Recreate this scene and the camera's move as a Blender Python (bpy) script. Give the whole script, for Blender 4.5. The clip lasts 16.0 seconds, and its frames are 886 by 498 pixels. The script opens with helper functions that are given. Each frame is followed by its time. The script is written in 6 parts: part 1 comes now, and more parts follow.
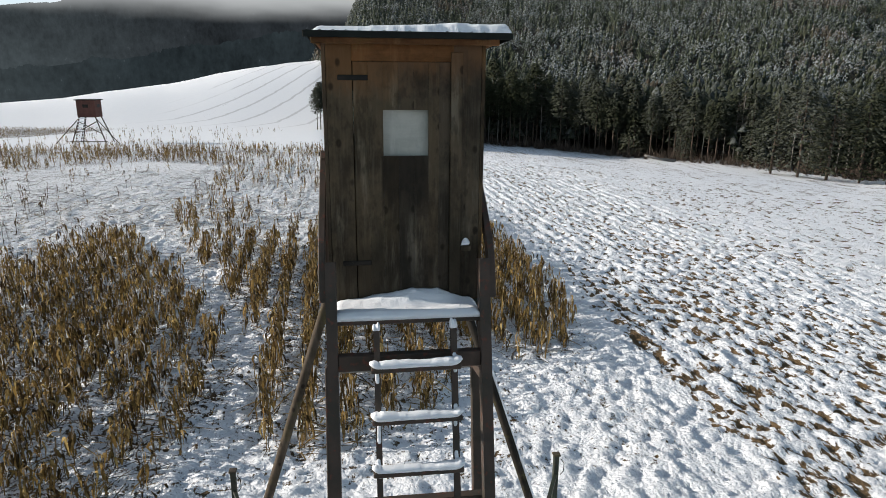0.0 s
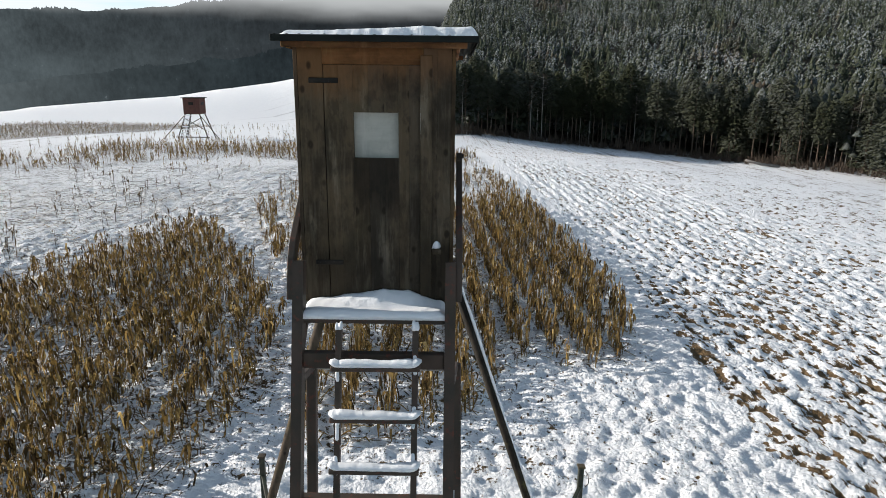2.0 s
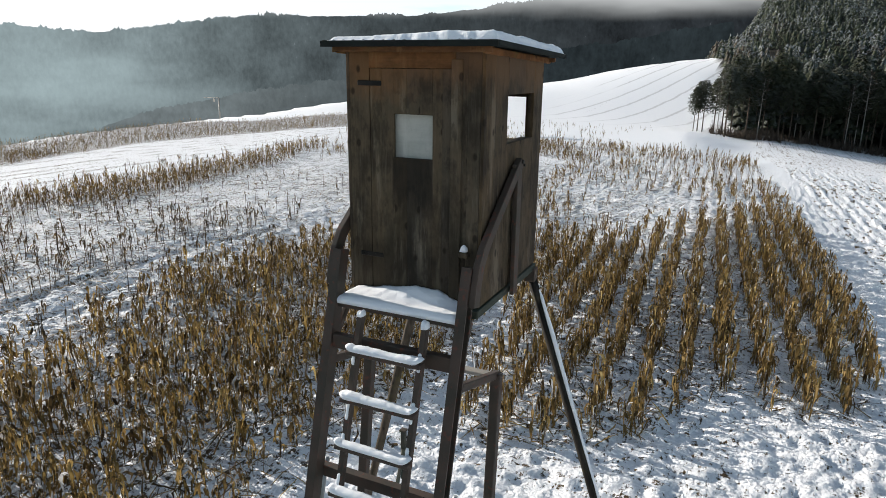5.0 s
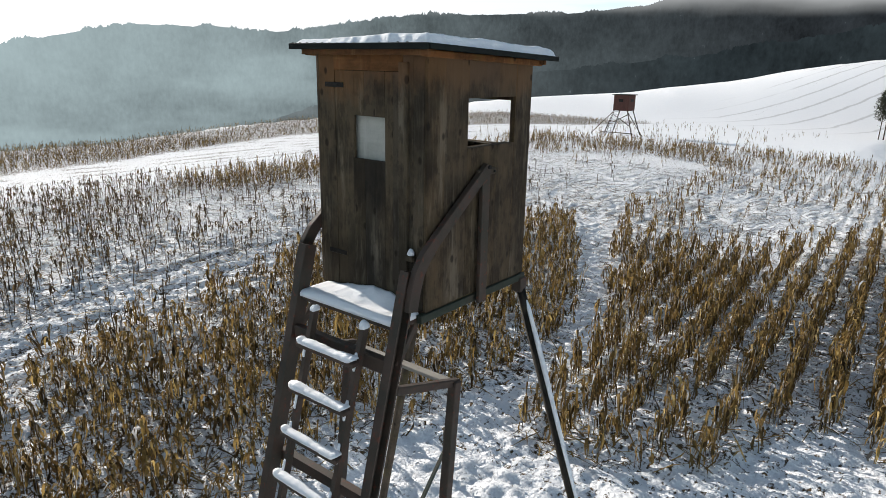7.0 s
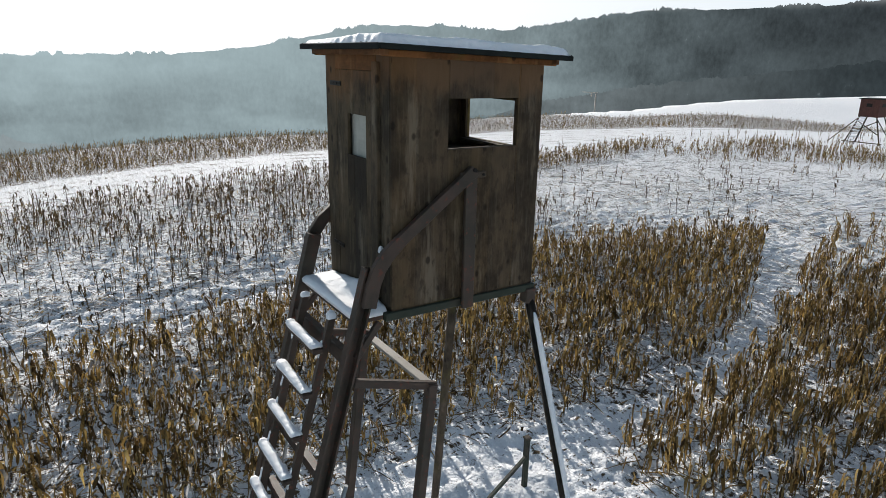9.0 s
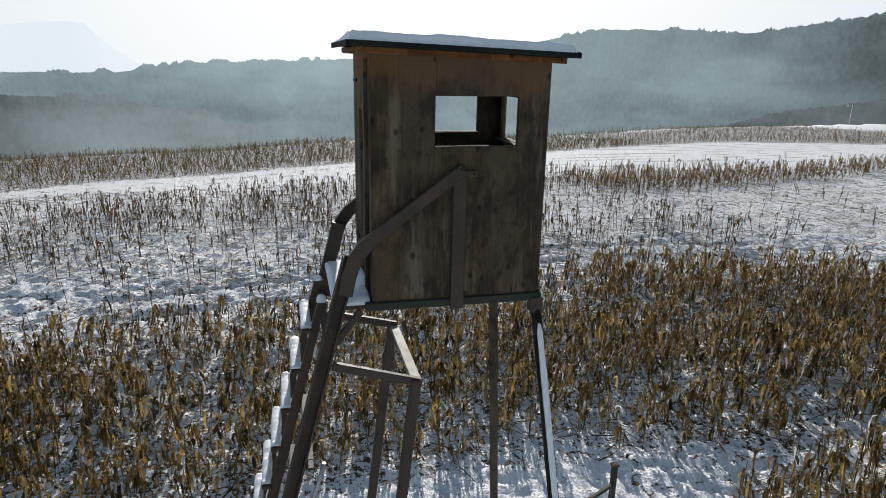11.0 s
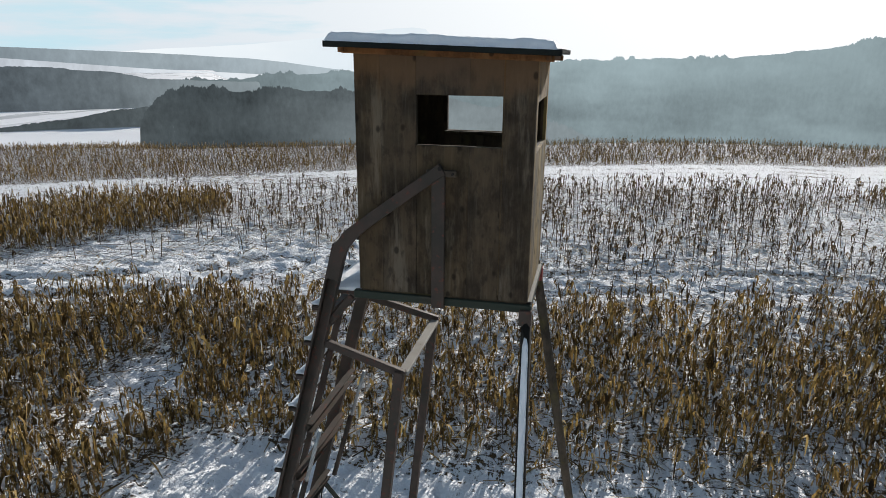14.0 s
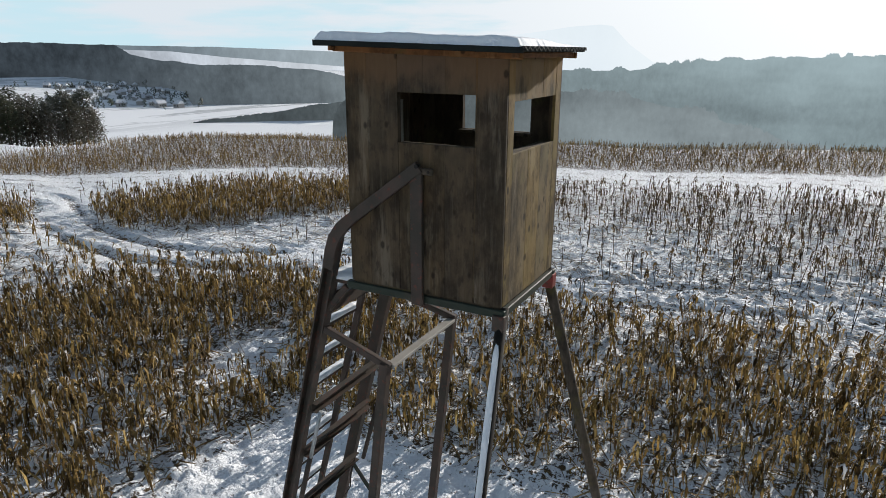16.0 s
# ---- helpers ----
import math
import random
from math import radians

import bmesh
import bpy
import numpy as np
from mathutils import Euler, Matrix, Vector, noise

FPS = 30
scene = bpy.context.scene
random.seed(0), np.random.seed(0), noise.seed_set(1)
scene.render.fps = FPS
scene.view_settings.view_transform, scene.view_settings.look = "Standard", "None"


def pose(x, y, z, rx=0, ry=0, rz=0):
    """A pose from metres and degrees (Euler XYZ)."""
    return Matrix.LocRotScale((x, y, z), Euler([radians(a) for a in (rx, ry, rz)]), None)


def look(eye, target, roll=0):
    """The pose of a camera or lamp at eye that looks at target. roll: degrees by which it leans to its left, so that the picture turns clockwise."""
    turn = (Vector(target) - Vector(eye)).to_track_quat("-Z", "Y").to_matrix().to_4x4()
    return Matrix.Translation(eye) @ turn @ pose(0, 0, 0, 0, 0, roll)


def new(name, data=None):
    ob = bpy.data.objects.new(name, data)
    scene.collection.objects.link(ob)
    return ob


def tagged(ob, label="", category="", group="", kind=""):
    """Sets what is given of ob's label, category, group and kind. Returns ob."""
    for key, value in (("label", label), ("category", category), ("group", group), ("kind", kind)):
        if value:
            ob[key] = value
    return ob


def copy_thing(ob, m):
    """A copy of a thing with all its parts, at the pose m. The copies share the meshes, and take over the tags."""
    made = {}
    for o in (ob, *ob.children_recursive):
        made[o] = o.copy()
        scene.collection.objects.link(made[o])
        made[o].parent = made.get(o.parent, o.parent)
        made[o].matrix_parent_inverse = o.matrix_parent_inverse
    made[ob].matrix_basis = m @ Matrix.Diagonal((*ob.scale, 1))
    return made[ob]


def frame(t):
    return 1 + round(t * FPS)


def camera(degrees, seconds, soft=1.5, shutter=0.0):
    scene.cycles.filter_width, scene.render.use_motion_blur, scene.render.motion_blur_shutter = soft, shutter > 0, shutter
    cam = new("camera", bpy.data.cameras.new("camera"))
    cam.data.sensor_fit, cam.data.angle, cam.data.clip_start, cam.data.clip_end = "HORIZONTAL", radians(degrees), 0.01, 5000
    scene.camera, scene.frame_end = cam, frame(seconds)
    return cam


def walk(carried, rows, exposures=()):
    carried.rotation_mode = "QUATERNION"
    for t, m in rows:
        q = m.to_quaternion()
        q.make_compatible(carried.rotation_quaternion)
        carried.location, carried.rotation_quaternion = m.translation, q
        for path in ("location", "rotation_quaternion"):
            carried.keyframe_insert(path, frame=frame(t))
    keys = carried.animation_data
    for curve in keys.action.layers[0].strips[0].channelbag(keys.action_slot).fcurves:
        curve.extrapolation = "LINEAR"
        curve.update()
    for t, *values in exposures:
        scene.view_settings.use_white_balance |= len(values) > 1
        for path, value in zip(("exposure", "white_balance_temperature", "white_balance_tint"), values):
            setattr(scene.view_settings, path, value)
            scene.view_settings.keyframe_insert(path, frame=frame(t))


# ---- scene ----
cam = camera(68.8, 16.0, soft=0.4)
PATH = [
    (0, (-0.312, -4.874, 6.417), (-0.057, -2.959, 5.899), 0.5),
    (0.5, (-0.156, -4.883, 6.425), (0.032, -2.961, 5.906), 0.6),
    (1, (0.034, -4.892, 6.43), (0.155, -2.964, 5.911), 0.6),
    (1.5, (0.248, -4.911, 6.442), (0.303, -2.98, 5.921), 0.6),
    (2, (0.486, -4.908, 6.444), (0.47, -2.977, 5.923), 0.6),
    (2.5, (0.743, -4.898, 6.445), (0.593, -2.973, 5.923), 0.7),
    (3, (1.015, -4.863, 6.454), (0.719, -2.956, 5.929), 0.8),
    (3.5, (1.283, -4.81, 6.464), (0.846, -2.931, 5.937), 0.8),
    (4, (1.556, -4.745, 6.472), (0.977, -2.905, 5.943), 0.8),
    (6.5, (2.883, -4.033, 6.535), (1.783, -2.454, 5.991), 0.9),
    (7, (3.186, -3.805, 6.545), (1.992, -2.296, 5.998), 1.1),
    (7.5, (3.496, -3.545, 6.56), (2.189, -2.135, 6.009), 1.1),
    (8, (3.781, -3.254, 6.574), (2.361, -1.959, 6.019), 1.3),
    (8.5, (4.009, -2.931, 6.578), (2.488, -1.759, 6.019), 1.2),
    (9, (4.209, -2.591, 6.585), (2.597, -1.55, 6.021), 1.2),
    (11.5, (4.892, -0.787, 6.56), (2.995, -0.492, 5.998), 1.1),
    (12, (4.946, -0.41, 6.559), (3.031, -0.28, 5.995), 1.0),
    (12.5, (4.972, -0.052, 6.578), (3.055, -0.086, 6.009), 0.9),
    (13, (4.957, 0.305, 6.582), (3.049, 0.118, 6.011), 0.7),
    (13.5, (4.904, 0.647, 6.587), (3.012, 0.344, 6.013), 0.6),
    (14, (4.82, 0.985, 6.59), (2.952, 0.562, 6.014), 0.5),
    (14.5, (4.736, 1.325, 6.59), (2.902, 0.776, 6.013), 0.4),
    (15, (4.636, 1.644, 6.59), (2.843, 0.972, 6.012), 0.4),
    (15.5, (4.484, 1.938, 6.587), (2.741, 1.148, 6.006), 0.4),
    (16, (4.34, 2.23, 6.596), (2.656, 1.323, 6.012), 0.2),
]
walk(cam, [(t, look(eye, target, roll)) for t, eye, target, roll in PATH], exposures=[(0, 0.18, 6570, 10), (3.5, 0.38, 6600, 10), (7, 0.37, 6620, 10), (9, 0.19, 6520, 10), (12, -0.02, 6440, 10), (16, 0.03, 6450, 10)])

# ---------------------------------------------------------------- world, sun
SUN_YAW, SUN_EL = 79.0, 19.0
sun_dir = Vector((-math.sin(radians(SUN_YAW)) * math.cos(radians(SUN_EL)), math.cos(radians(SUN_YAW)) * math.cos(radians(SUN_EL)), math.sin(radians(SUN_EL))))
sun = new("sun", bpy.data.lights.new("sun", "SUN"))
sun.data.energy, sun.data.angle, sun.data.color = 5.0, radians(0.6), (1.0, 0.94, 0.86)
sun.matrix_world = look(sun_dir * 50, (0, 0, 0))


class Nodes:
    """Short hand for building node trees."""

    def __init__(self, tree):
        self.tree = tree
        tree.nodes.clear()

    def add(self, kind, **given):
        n = self.tree.nodes.new(kind)
        for key, value in given.items():
            if key in ("blend_type", "data_type", "operation", "sky_type", "sun_disc", "sun_elevation", "sun_rotation", "altitude", "air_density", "dust_density", "ozone_density", "noise_dimensions", "attribute_name", "clamp", "vector_type", "interpolation_type", "use_clamp"):
                setattr(n, key, value)
            else:
                n.inputs[int(key[1:]) if key[0] == "i" and key[1:].isdigit() else key.replace("_", " ")].default_value = value
        return n

    def link(self, a, b):
        self.tree.links.new(a, b)

    def mix(self, fac, a, b, mode="MIX"):
        n = self.add("ShaderNodeMix", data_type="RGBA", blend_type=mode)
        for i, v in ((0, fac), (6, a), (7, b)):
            if hasattr(v, "links"):
                self.link(v, n.inputs[i])
            else:
                n.inputs[i].default_value = (*v, 1) if isinstance(v, tuple) and len(v) == 3 else v
        return n.outputs[2]

    def math(self, op, a, b=0.0, c=0.0, clamp=False):
        n = self.add("ShaderNodeMath", operation=op, use_clamp=clamp)
        for i, v in enumerate((a, b, c)):
            if hasattr(v, "links"):
                self.link(v, n.inputs[i])
            else:
                n.inputs[i].default_value = v
        return n.outputs[0]

    def ramp(self, value, lo, hi, smooth=True):
        n = self.add("ShaderNodeMapRange", clamp=True)
        n.interpolation_type = "SMOOTHSTEP" if smooth else "LINEAR"
        self.link(value, n.inputs[0])
        n.inputs[1].default_value, n.inputs[2].default_value = lo, hi
        return n.outputs[0]

    def noise(self, vector, scale, detail=4.0, rough=0.55, stretch=None, shift=(0, 0, 0)):
        if stretch:
            m = self.add("ShaderNodeMapping")
            m.inputs["Scale"].default_value = stretch
            m.inputs["Location"].default_value = shift
            self.link(vector, m.inputs[0])
            vector = m.outputs[0]
        n = self.add("ShaderNodeTexNoise")
        self.link(vector, n.inputs["Vector"])
        n.inputs["Scale"].default_value, n.inputs["Detail"].default_value, n.inputs["Roughness"].default_value = scale, detail, rough
        return n.outputs[0]


world = bpy.data.worlds.new("winter_sky")
scene.world = world
world.use_nodes = True
w = Nodes(world.node_tree)
w_out = w.add("ShaderNodeOutputWorld")
w_bg = w.add("ShaderNodeBackground")
sky = w.add("ShaderNodeTexSky", sky_type="NISHITA", sun_disc=False, sun_elevation=radians(SUN_EL), sun_rotation=radians(-SUN_YAW), altitude=400.0, air_density=1.0, dust_density=2.0, ozone_density=1.0)
w_tc = w.add("ShaderNodeTexCoord")
w_sep = w.add("ShaderNodeSeparateXYZ")
w.link(w_tc.outputs["Generated"], w_sep.inputs[0])
# thin winter cloud: dense at the horizon and round the sun, torn into blue higher up
w_cl = w.noise(w_tc.outputs["Generated"], 2.6, 6.0, 0.55, stretch=(1.0, 1.0, 7.0))
w_dot = w.add("ShaderNodeVectorMath", operation="DOT_PRODUCT")
w.link(w_tc.outputs["Generated"], w_dot.inputs[0])
w_dot.inputs[1].default_value = sun_dir
w_glow = w.math("POWER", w.math("MAXIMUM", w_dot.outputs["Value"], 0.0), 6.0)
w_low = w.ramp(w_sep.outputs[2], 0.14, 0.0)
w_up = w.ramp(w_sep.outputs[2], 0.08, 0.42)
w_sum = w.math("ADD", w.math("ADD", w_cl, w.math("MULTIPLY", w_sep.outputs[1], 0.10)), w.math("ADD", w.math("MULTIPLY", w_low, 0.135), w.math("MULTIPLY", w_glow, 0.32)))
w_cover = w.ramp(w.math("SUBTRACT", w_sum, w.math("MULTIPLY", w_up, 0.16)), 0.46, 0.62)
w_white = w.mix(w_glow, (10.5, 11.4, 12.2), (16.5, 16.6, 16.4))
w_white = w.mix(w.math("MULTIPLY", w_up, 0.62), w_white, (3.8, 4.2, 4.8))
w_deep = w.mix(0.6, sky.outputs[0], (2.5, 3.5, 4.8))
w_blue = w.mix(w_up, (8.4, 11.4, 12.6), w_deep)
w_col = w.mix(w_cover, w_blue, w_white)
w.link(w_col, w_bg.inputs[0])
w_bg.inputs[1].default_value = 0.068
w.link(w_bg.outputs[0], w_out.inputs[0])


# ---------------------------------------------------------------- materials
def material(name, rough=0.8, metal=0.0, spec=0.3):
    m = bpy.data.materials.new(name)
    m.use_nodes = True
    k = Nodes(m.node_tree)
    out = k.add("ShaderNodeOutputMaterial")
    bsdf = k.add("ShaderNodeBsdfPrincipled")
    bsdf.inputs["Roughness"].default_value, bsdf.inputs["Metallic"].default_value = rough, metal
    bsdf.inputs["Specular IOR Level"].default_value = spec
    k.link(bsdf.outputs[0], out.inputs[0])
    return m, k, bsdf


def bump(k, bsdf, height, strength, distance):
    b = k.add("ShaderNodeBump")
    b.inputs["Strength"].default_value, b.inputs["Distance"].default_value = strength, distance
    k.link(height, b.inputs["Height"])
    k.link(b.outputs[0], bsdf.inputs["Normal"])


def make_ground():
    m, k, bsdf = material("snowy_ground", 0.85, spec=0.2)
    pos = k.add("ShaderNodeNewGeometry").outputs["Position"]
    plough = k.add("ShaderNodeAttribute", attribute_name="soil").outputs["Fac"]
    litter = k.add("ShaderNodeAttribute", attribute_name="litter").outputs["Fac"]
    wood = k.add("ShaderNodeAttribute", attribute_name="wood").outputs["Fac"]
    dent = k.add("ShaderNodeAttribute", attribute_name="dent").outputs["Fac"]
    turned = k.add("ShaderNodeMapping")
    turned.inputs["Rotation"].default_value = (0, 0, radians(-3.0))
    k.link(pos, turned.inputs[0])
    row = turned.outputs[0]
    n1 = k.noise(pos, 7.0, 6.0, 0.68)
    cell = k.add("ShaderNodeTexVoronoi")
    k.link(pos, cell.inputs["Vector"])
    cell.inputs["Scale"].default_value = 12.5
    knob = k.math("SUBTRACT", 1.0, k.math("MULTIPLY", cell.outputs["Distance"], 1.3))
    n2 = k.noise(pos, 1.1, 5.0, 0.6)
    n3 = k.noise(pos, 26.0, 5.0, 0.65)
    big = k.noise(pos, 0.16, 3.0, 0.5)
    snow = k.mix(n2, (0.83, 0.85, 0.88), (0.93, 0.93, 0.94))
    earth = k.mix(n1, (0.075, 0.048, 0.025), (0.21, 0.138, 0.070))
    # soil breaks through the snow in short strips along the furrows
    strips = k.noise(row, 1.0, 4.0, 0.62, stretch=(5.6, 2.0, 1.0))
    fine = k.noise(row, 1.0, 5.0, 0.7, stretch=(13.0, 6.0, 6.0))
    lie = k.math("ADD", k.math("MULTIPLY", strips, 0.50), k.math("ADD", k.math("MULTIPLY", fine, 0.34), k.math("MULTIPLY", dent, 0.20)))
    s = k.ramp(k.math("ADD", lie, k.math("MULTIPLY", plough, 0.20)), 0.645, 0.665)
    s = k.math("MULTIPLY", s, k.ramp(plough, 0.02, 0.12))
    col = k.mix(s, snow, earth)
    # straw, leaves and stubble showing through the snow
    straw = k.mix(k.noise(pos, 60.0, 3.0, 0.6), (0.030, 0.020, 0.012), (0.17, 0.115, 0.060))
    weave = k.noise(row, 1.0, 4.0, 0.7, stretch=(5.5, 14.0, 9.0))
    cross = k.noise(row, 1.0, 4.0, 0.7, stretch=(17.0, 4.5, 9.0), shift=(3, 9, 1))
    mess = k.math("ADD", k.math("MULTIPLY", weave, 0.36), k.math("ADD", k.math("MULTIPLY", cross, 0.36), k.math("MULTIPLY", n1, 0.28)))
    mm = k.math("ADD", mess, k.math("MULTIPLY", litter, 0.085))
    l = k.math("MULTIPLY", k.ramp(mm, 0.565, 0.60), k.ramp(litter, 0.02, 0.14))
    col = k.mix(l, col, straw)
    # drilled rows on the far slope, hedges and copses in the valley
    sep = k.add("ShaderNodeSeparateXYZ")
    k.link(pos, sep.inputs[0])
    q = k.math("ADD", sep.outputs[0], k.math("MULTIPLY", sep.outputs[1], -0.125))
    tri = k.math("PINGPONG", k.math("ADD", q, k.math("MULTIPLY", big, 1.2)), 4.2)
    lines = k.math("MULTIPLY", k.ramp(tri, 0.7, 0.25), k.math("MULTIPLY", k.ramp(sep.outputs[1], 120.0, 190.0), k.ramp(k.math("ADD", sep.outputs[0], k.math("MULTIPLY", k.noise(pos, 0.03, 2.0, 0.5), 40.0)), -40.0, -18.0)))
    col = k.mix(k.math("MULTIPLY", lines, 0.34), col, (0.20, 0.19, 0.18))
    far = k.math("MULTIPLY", k.ramp(k.math("MULTIPLY", sep.outputs[1], -1.0), 430.0, 600.0), k.ramp(k.noise(pos, 1.0, 5.0, 0.65, stretch=(0.006, 0.035, 0.01)), 0.52, 0.58))
    col = k.mix(k.math("MULTIPLY", far, 0.55), col, (0.20, 0.22, 0.24))
    col = k.mix(wood, col, (0.030, 0.028, 0.022))
    k.link(col, bsdf.inputs["Base Color"])
    high = k.math("ADD", k.math("MULTIPLY", n1, 1.0), k.math("ADD", k.math("MULTIPLY", n3, 0.62), k.math("MULTIPLY", knob, 0.50)))
    high = k.math("SUBTRACT", high, k.math("ADD", k.math("MULTIPLY", s, 0.55), k.math("MULTIPLY", l, 0.30)))
    bump(k, bsdf, high, 0.9, 0.06)
    return m


def make_snow():
    m, k, bsdf = material("settled_snow", 0.7, spec=0.25)
    pos = k.add("ShaderNodeNewGeometry").outputs["Position"]
    n1, n2 = k.noise(pos, 9.0, 5.0, 0.6), k.noise(pos, 70.0, 3.0, 0.6)
    k.link(k.mix(n1, (0.80, 0.82, 0.86), (0.90, 0.91, 0.92)), bsdf.inputs["Base Color"])
    bump(k, bsdf, k.math("ADD", n1, k.math("MULTIPLY", n2, 0.3)), 0.5, 0.02)
    return m


def make_wood(name, dark, mid, light, moss=(0.10, 0.085, 0.03), vertical=True, fresh=None, wet=False, knots=0.75):
    m, k, bsdf = material(name, 0.82, spec=0.2)
    tc = k.add("ShaderNodeTexCoord")
    info = k.add("ShaderNodeObjectInfo")
    off = k.add("ShaderNodeVectorMath", operation="ADD")
    k.link(tc.outputs["Object"], off.inputs[0])
    rnd = k.add("ShaderNodeCombineXYZ")
    k.link(k.math("MULTIPLY", info.outputs["Random"], 37.0), rnd.inputs[0])
    k.link(k.math("MULTIPLY", info.outputs["Random"], 91.0), rnd.inputs[1])
    k.link(rnd.outputs[0], off.inputs[1])
    v = off.outputs[0]
    long = (1.0, 1.0, 0.07) if vertical else (0.07, 1.0, 1.0)
    grain = k.noise(v, 55.0, 5.0, 0.6, stretch=long)
    broad = k.noise(v, 9.0, 4.0, 0.6, stretch=(1.0, 1.0, 0.16) if vertical else (0.16, 1.0, 1.0))
    blot = k.noise(v, 3.1, 5.0, 0.65)
    knot = k.add("ShaderNodeTexVoronoi")
    kv = k.add("ShaderNodeMapping")
    kv.inputs["Scale"].default_value = (8.0, 8.0, 5.0) if vertical else (5.0, 8.0, 8.0)
    k.link(v, kv.inputs[0])
    k.link(kv.outputs[0], knot.inputs["Vector"])
    knot.inputs["Scale"].default_value = 1.0
    spot = k.ramp(knot.outputs["Distance"], 0.19, 0.09)
    geo = k.add("ShaderNodeNewGeometry").outputs["Position"]
    patch = k.noise(geo, 4.2, 5.0, 0.66, stretch=(1.0, 1.0, 0.6) if vertical else (0.6, 1.0, 1.0))
    col = k.mix(k.ramp(k.math("ADD", k.math("MULTIPLY", broad, 0.22), k.math("MULTIPLY", patch, 0.78)), 0.38, 0.60), dark, mid)
    col = k.mix(k.math("MULTIPLY", k.ramp(grain, 0.45, 0.8), 0.26), col, light)
    col = k.mix(k.math("MULTIPLY", k.ramp(blot, 0.50, 0.70), 0.7), col, moss)
    grey = k.noise(geo, 8.0, 5.0, 0.65, stretch=(1.0, 1.0, 0.14))
    col = k.mix(k.math("MULTIPLY", k.ramp(grey, 0.53, 0.68), 0.62), col, light)
    mottle = k.noise(geo, 15.0, 4.0, 0.65, stretch=(1.0, 1.0, 0.5))
    col = k.mix(k.math("MULTIPLY", k.ramp(mottle, 0.52, 0.66), 0.55), col, dark)
    if fresh or wet:
        at = k.add("ShaderNodeSeparateXYZ")
        k.link(geo, at.inputs[0])
    if fresh:
        # unbleached timber high up, its lower border ragged
        up = k.ramp(k.math("ADD", at.outputs[2], k.math("MULTIPLY", k.math("SUBTRACT", patch, 0.5), 0.5)), 6.28, 6.52)
        col = k.mix(k.math("MULTIPLY", up, 0.75), col, fresh)
    if wet:
        # a damp stain run down below the pane, and damp low boards
        rag = k.math("MULTIPLY", k.math("SUBTRACT", grey, 0.5), 0.5)
        drop = k.math("MULTIPLY", k.ramp(k.math("ADD", at.outputs[2], rag), 5.48, 5.66), k.ramp(at.outputs[2], 5.915, 5.90))
        drop = k.math("MULTIPLY", drop, k.ramp(k.math("ABSOLUTE", k.math("SUBTRACT", at.outputs[0], 0.0)), 0.165, 0.145))
        low = k.math("MULTIPLY", k.ramp(k.math("ADD", at.outputs[2], k.math("MULTIPLY", rag, 1.4)), 5.42, 5.18), 0.7)
        col = k.mix(k.math("MULTIPLY", k.math("MAXIMUM", drop, low), 0.8), col, (0.014, 0.011, 0.008))
    tone = k.add("ShaderNodeHueSaturation")
    k.link(k.math("ADD", 0.90, k.math("MULTIPLY", info.outputs["Random"], 0.22)), tone.inputs["Value"])
    k.link(k.math("ADD", 0.86, k.math("MULTIPLY", info.outputs["Random"], 0.25)), tone.inputs["Saturation"])
    k.link(col, tone.inputs["Color"])
    col = k.mix(k.math("MULTIPLY", spot, knots), tone.outputs[0], (0.012, 0.008, 0.005))
    k.link(col, bsdf.inputs["Base Color"])
    bump(k, bsdf, k.math("ADD", grain, k.math("MULTIPLY", spot, -0.5)), 0.5, 0.004)
    return m


def make_paint(name, base, second, rust=(0.10, 0.045, 0.025), rough=0.55, metal=0.0, amount=0.62):
    m, k, bsdf = material(name, rough, metal)
    pos = k.add("ShaderNodeNewGeometry").outputs["Position"]
    a, b, c = k.noise(pos, 4.0, 5.0, 0.6), k.noise(pos, 17.0, 5.0, 0.65), k.noise(pos, 90.0, 3.0, 0.6)
    col = k.mix(k.ramp(a, 0.38, 0.66), base, second)
    col = k.mix(k.ramp(b, amount, amount + 0.1), col, rust)
    k.link(col, bsdf.inputs["Base Color"])
    k.link(k.math("ADD", rough - 0.1, k.math("MULTIPLY", b, 0.3)), bsdf.inputs["Roughness"])
    bump(k, bsdf, k.math("ADD", k.math("MULTIPLY", b, 0.6), k.math("MULTIPLY", c, 0.4)), 0.35, 0.004)
    return m


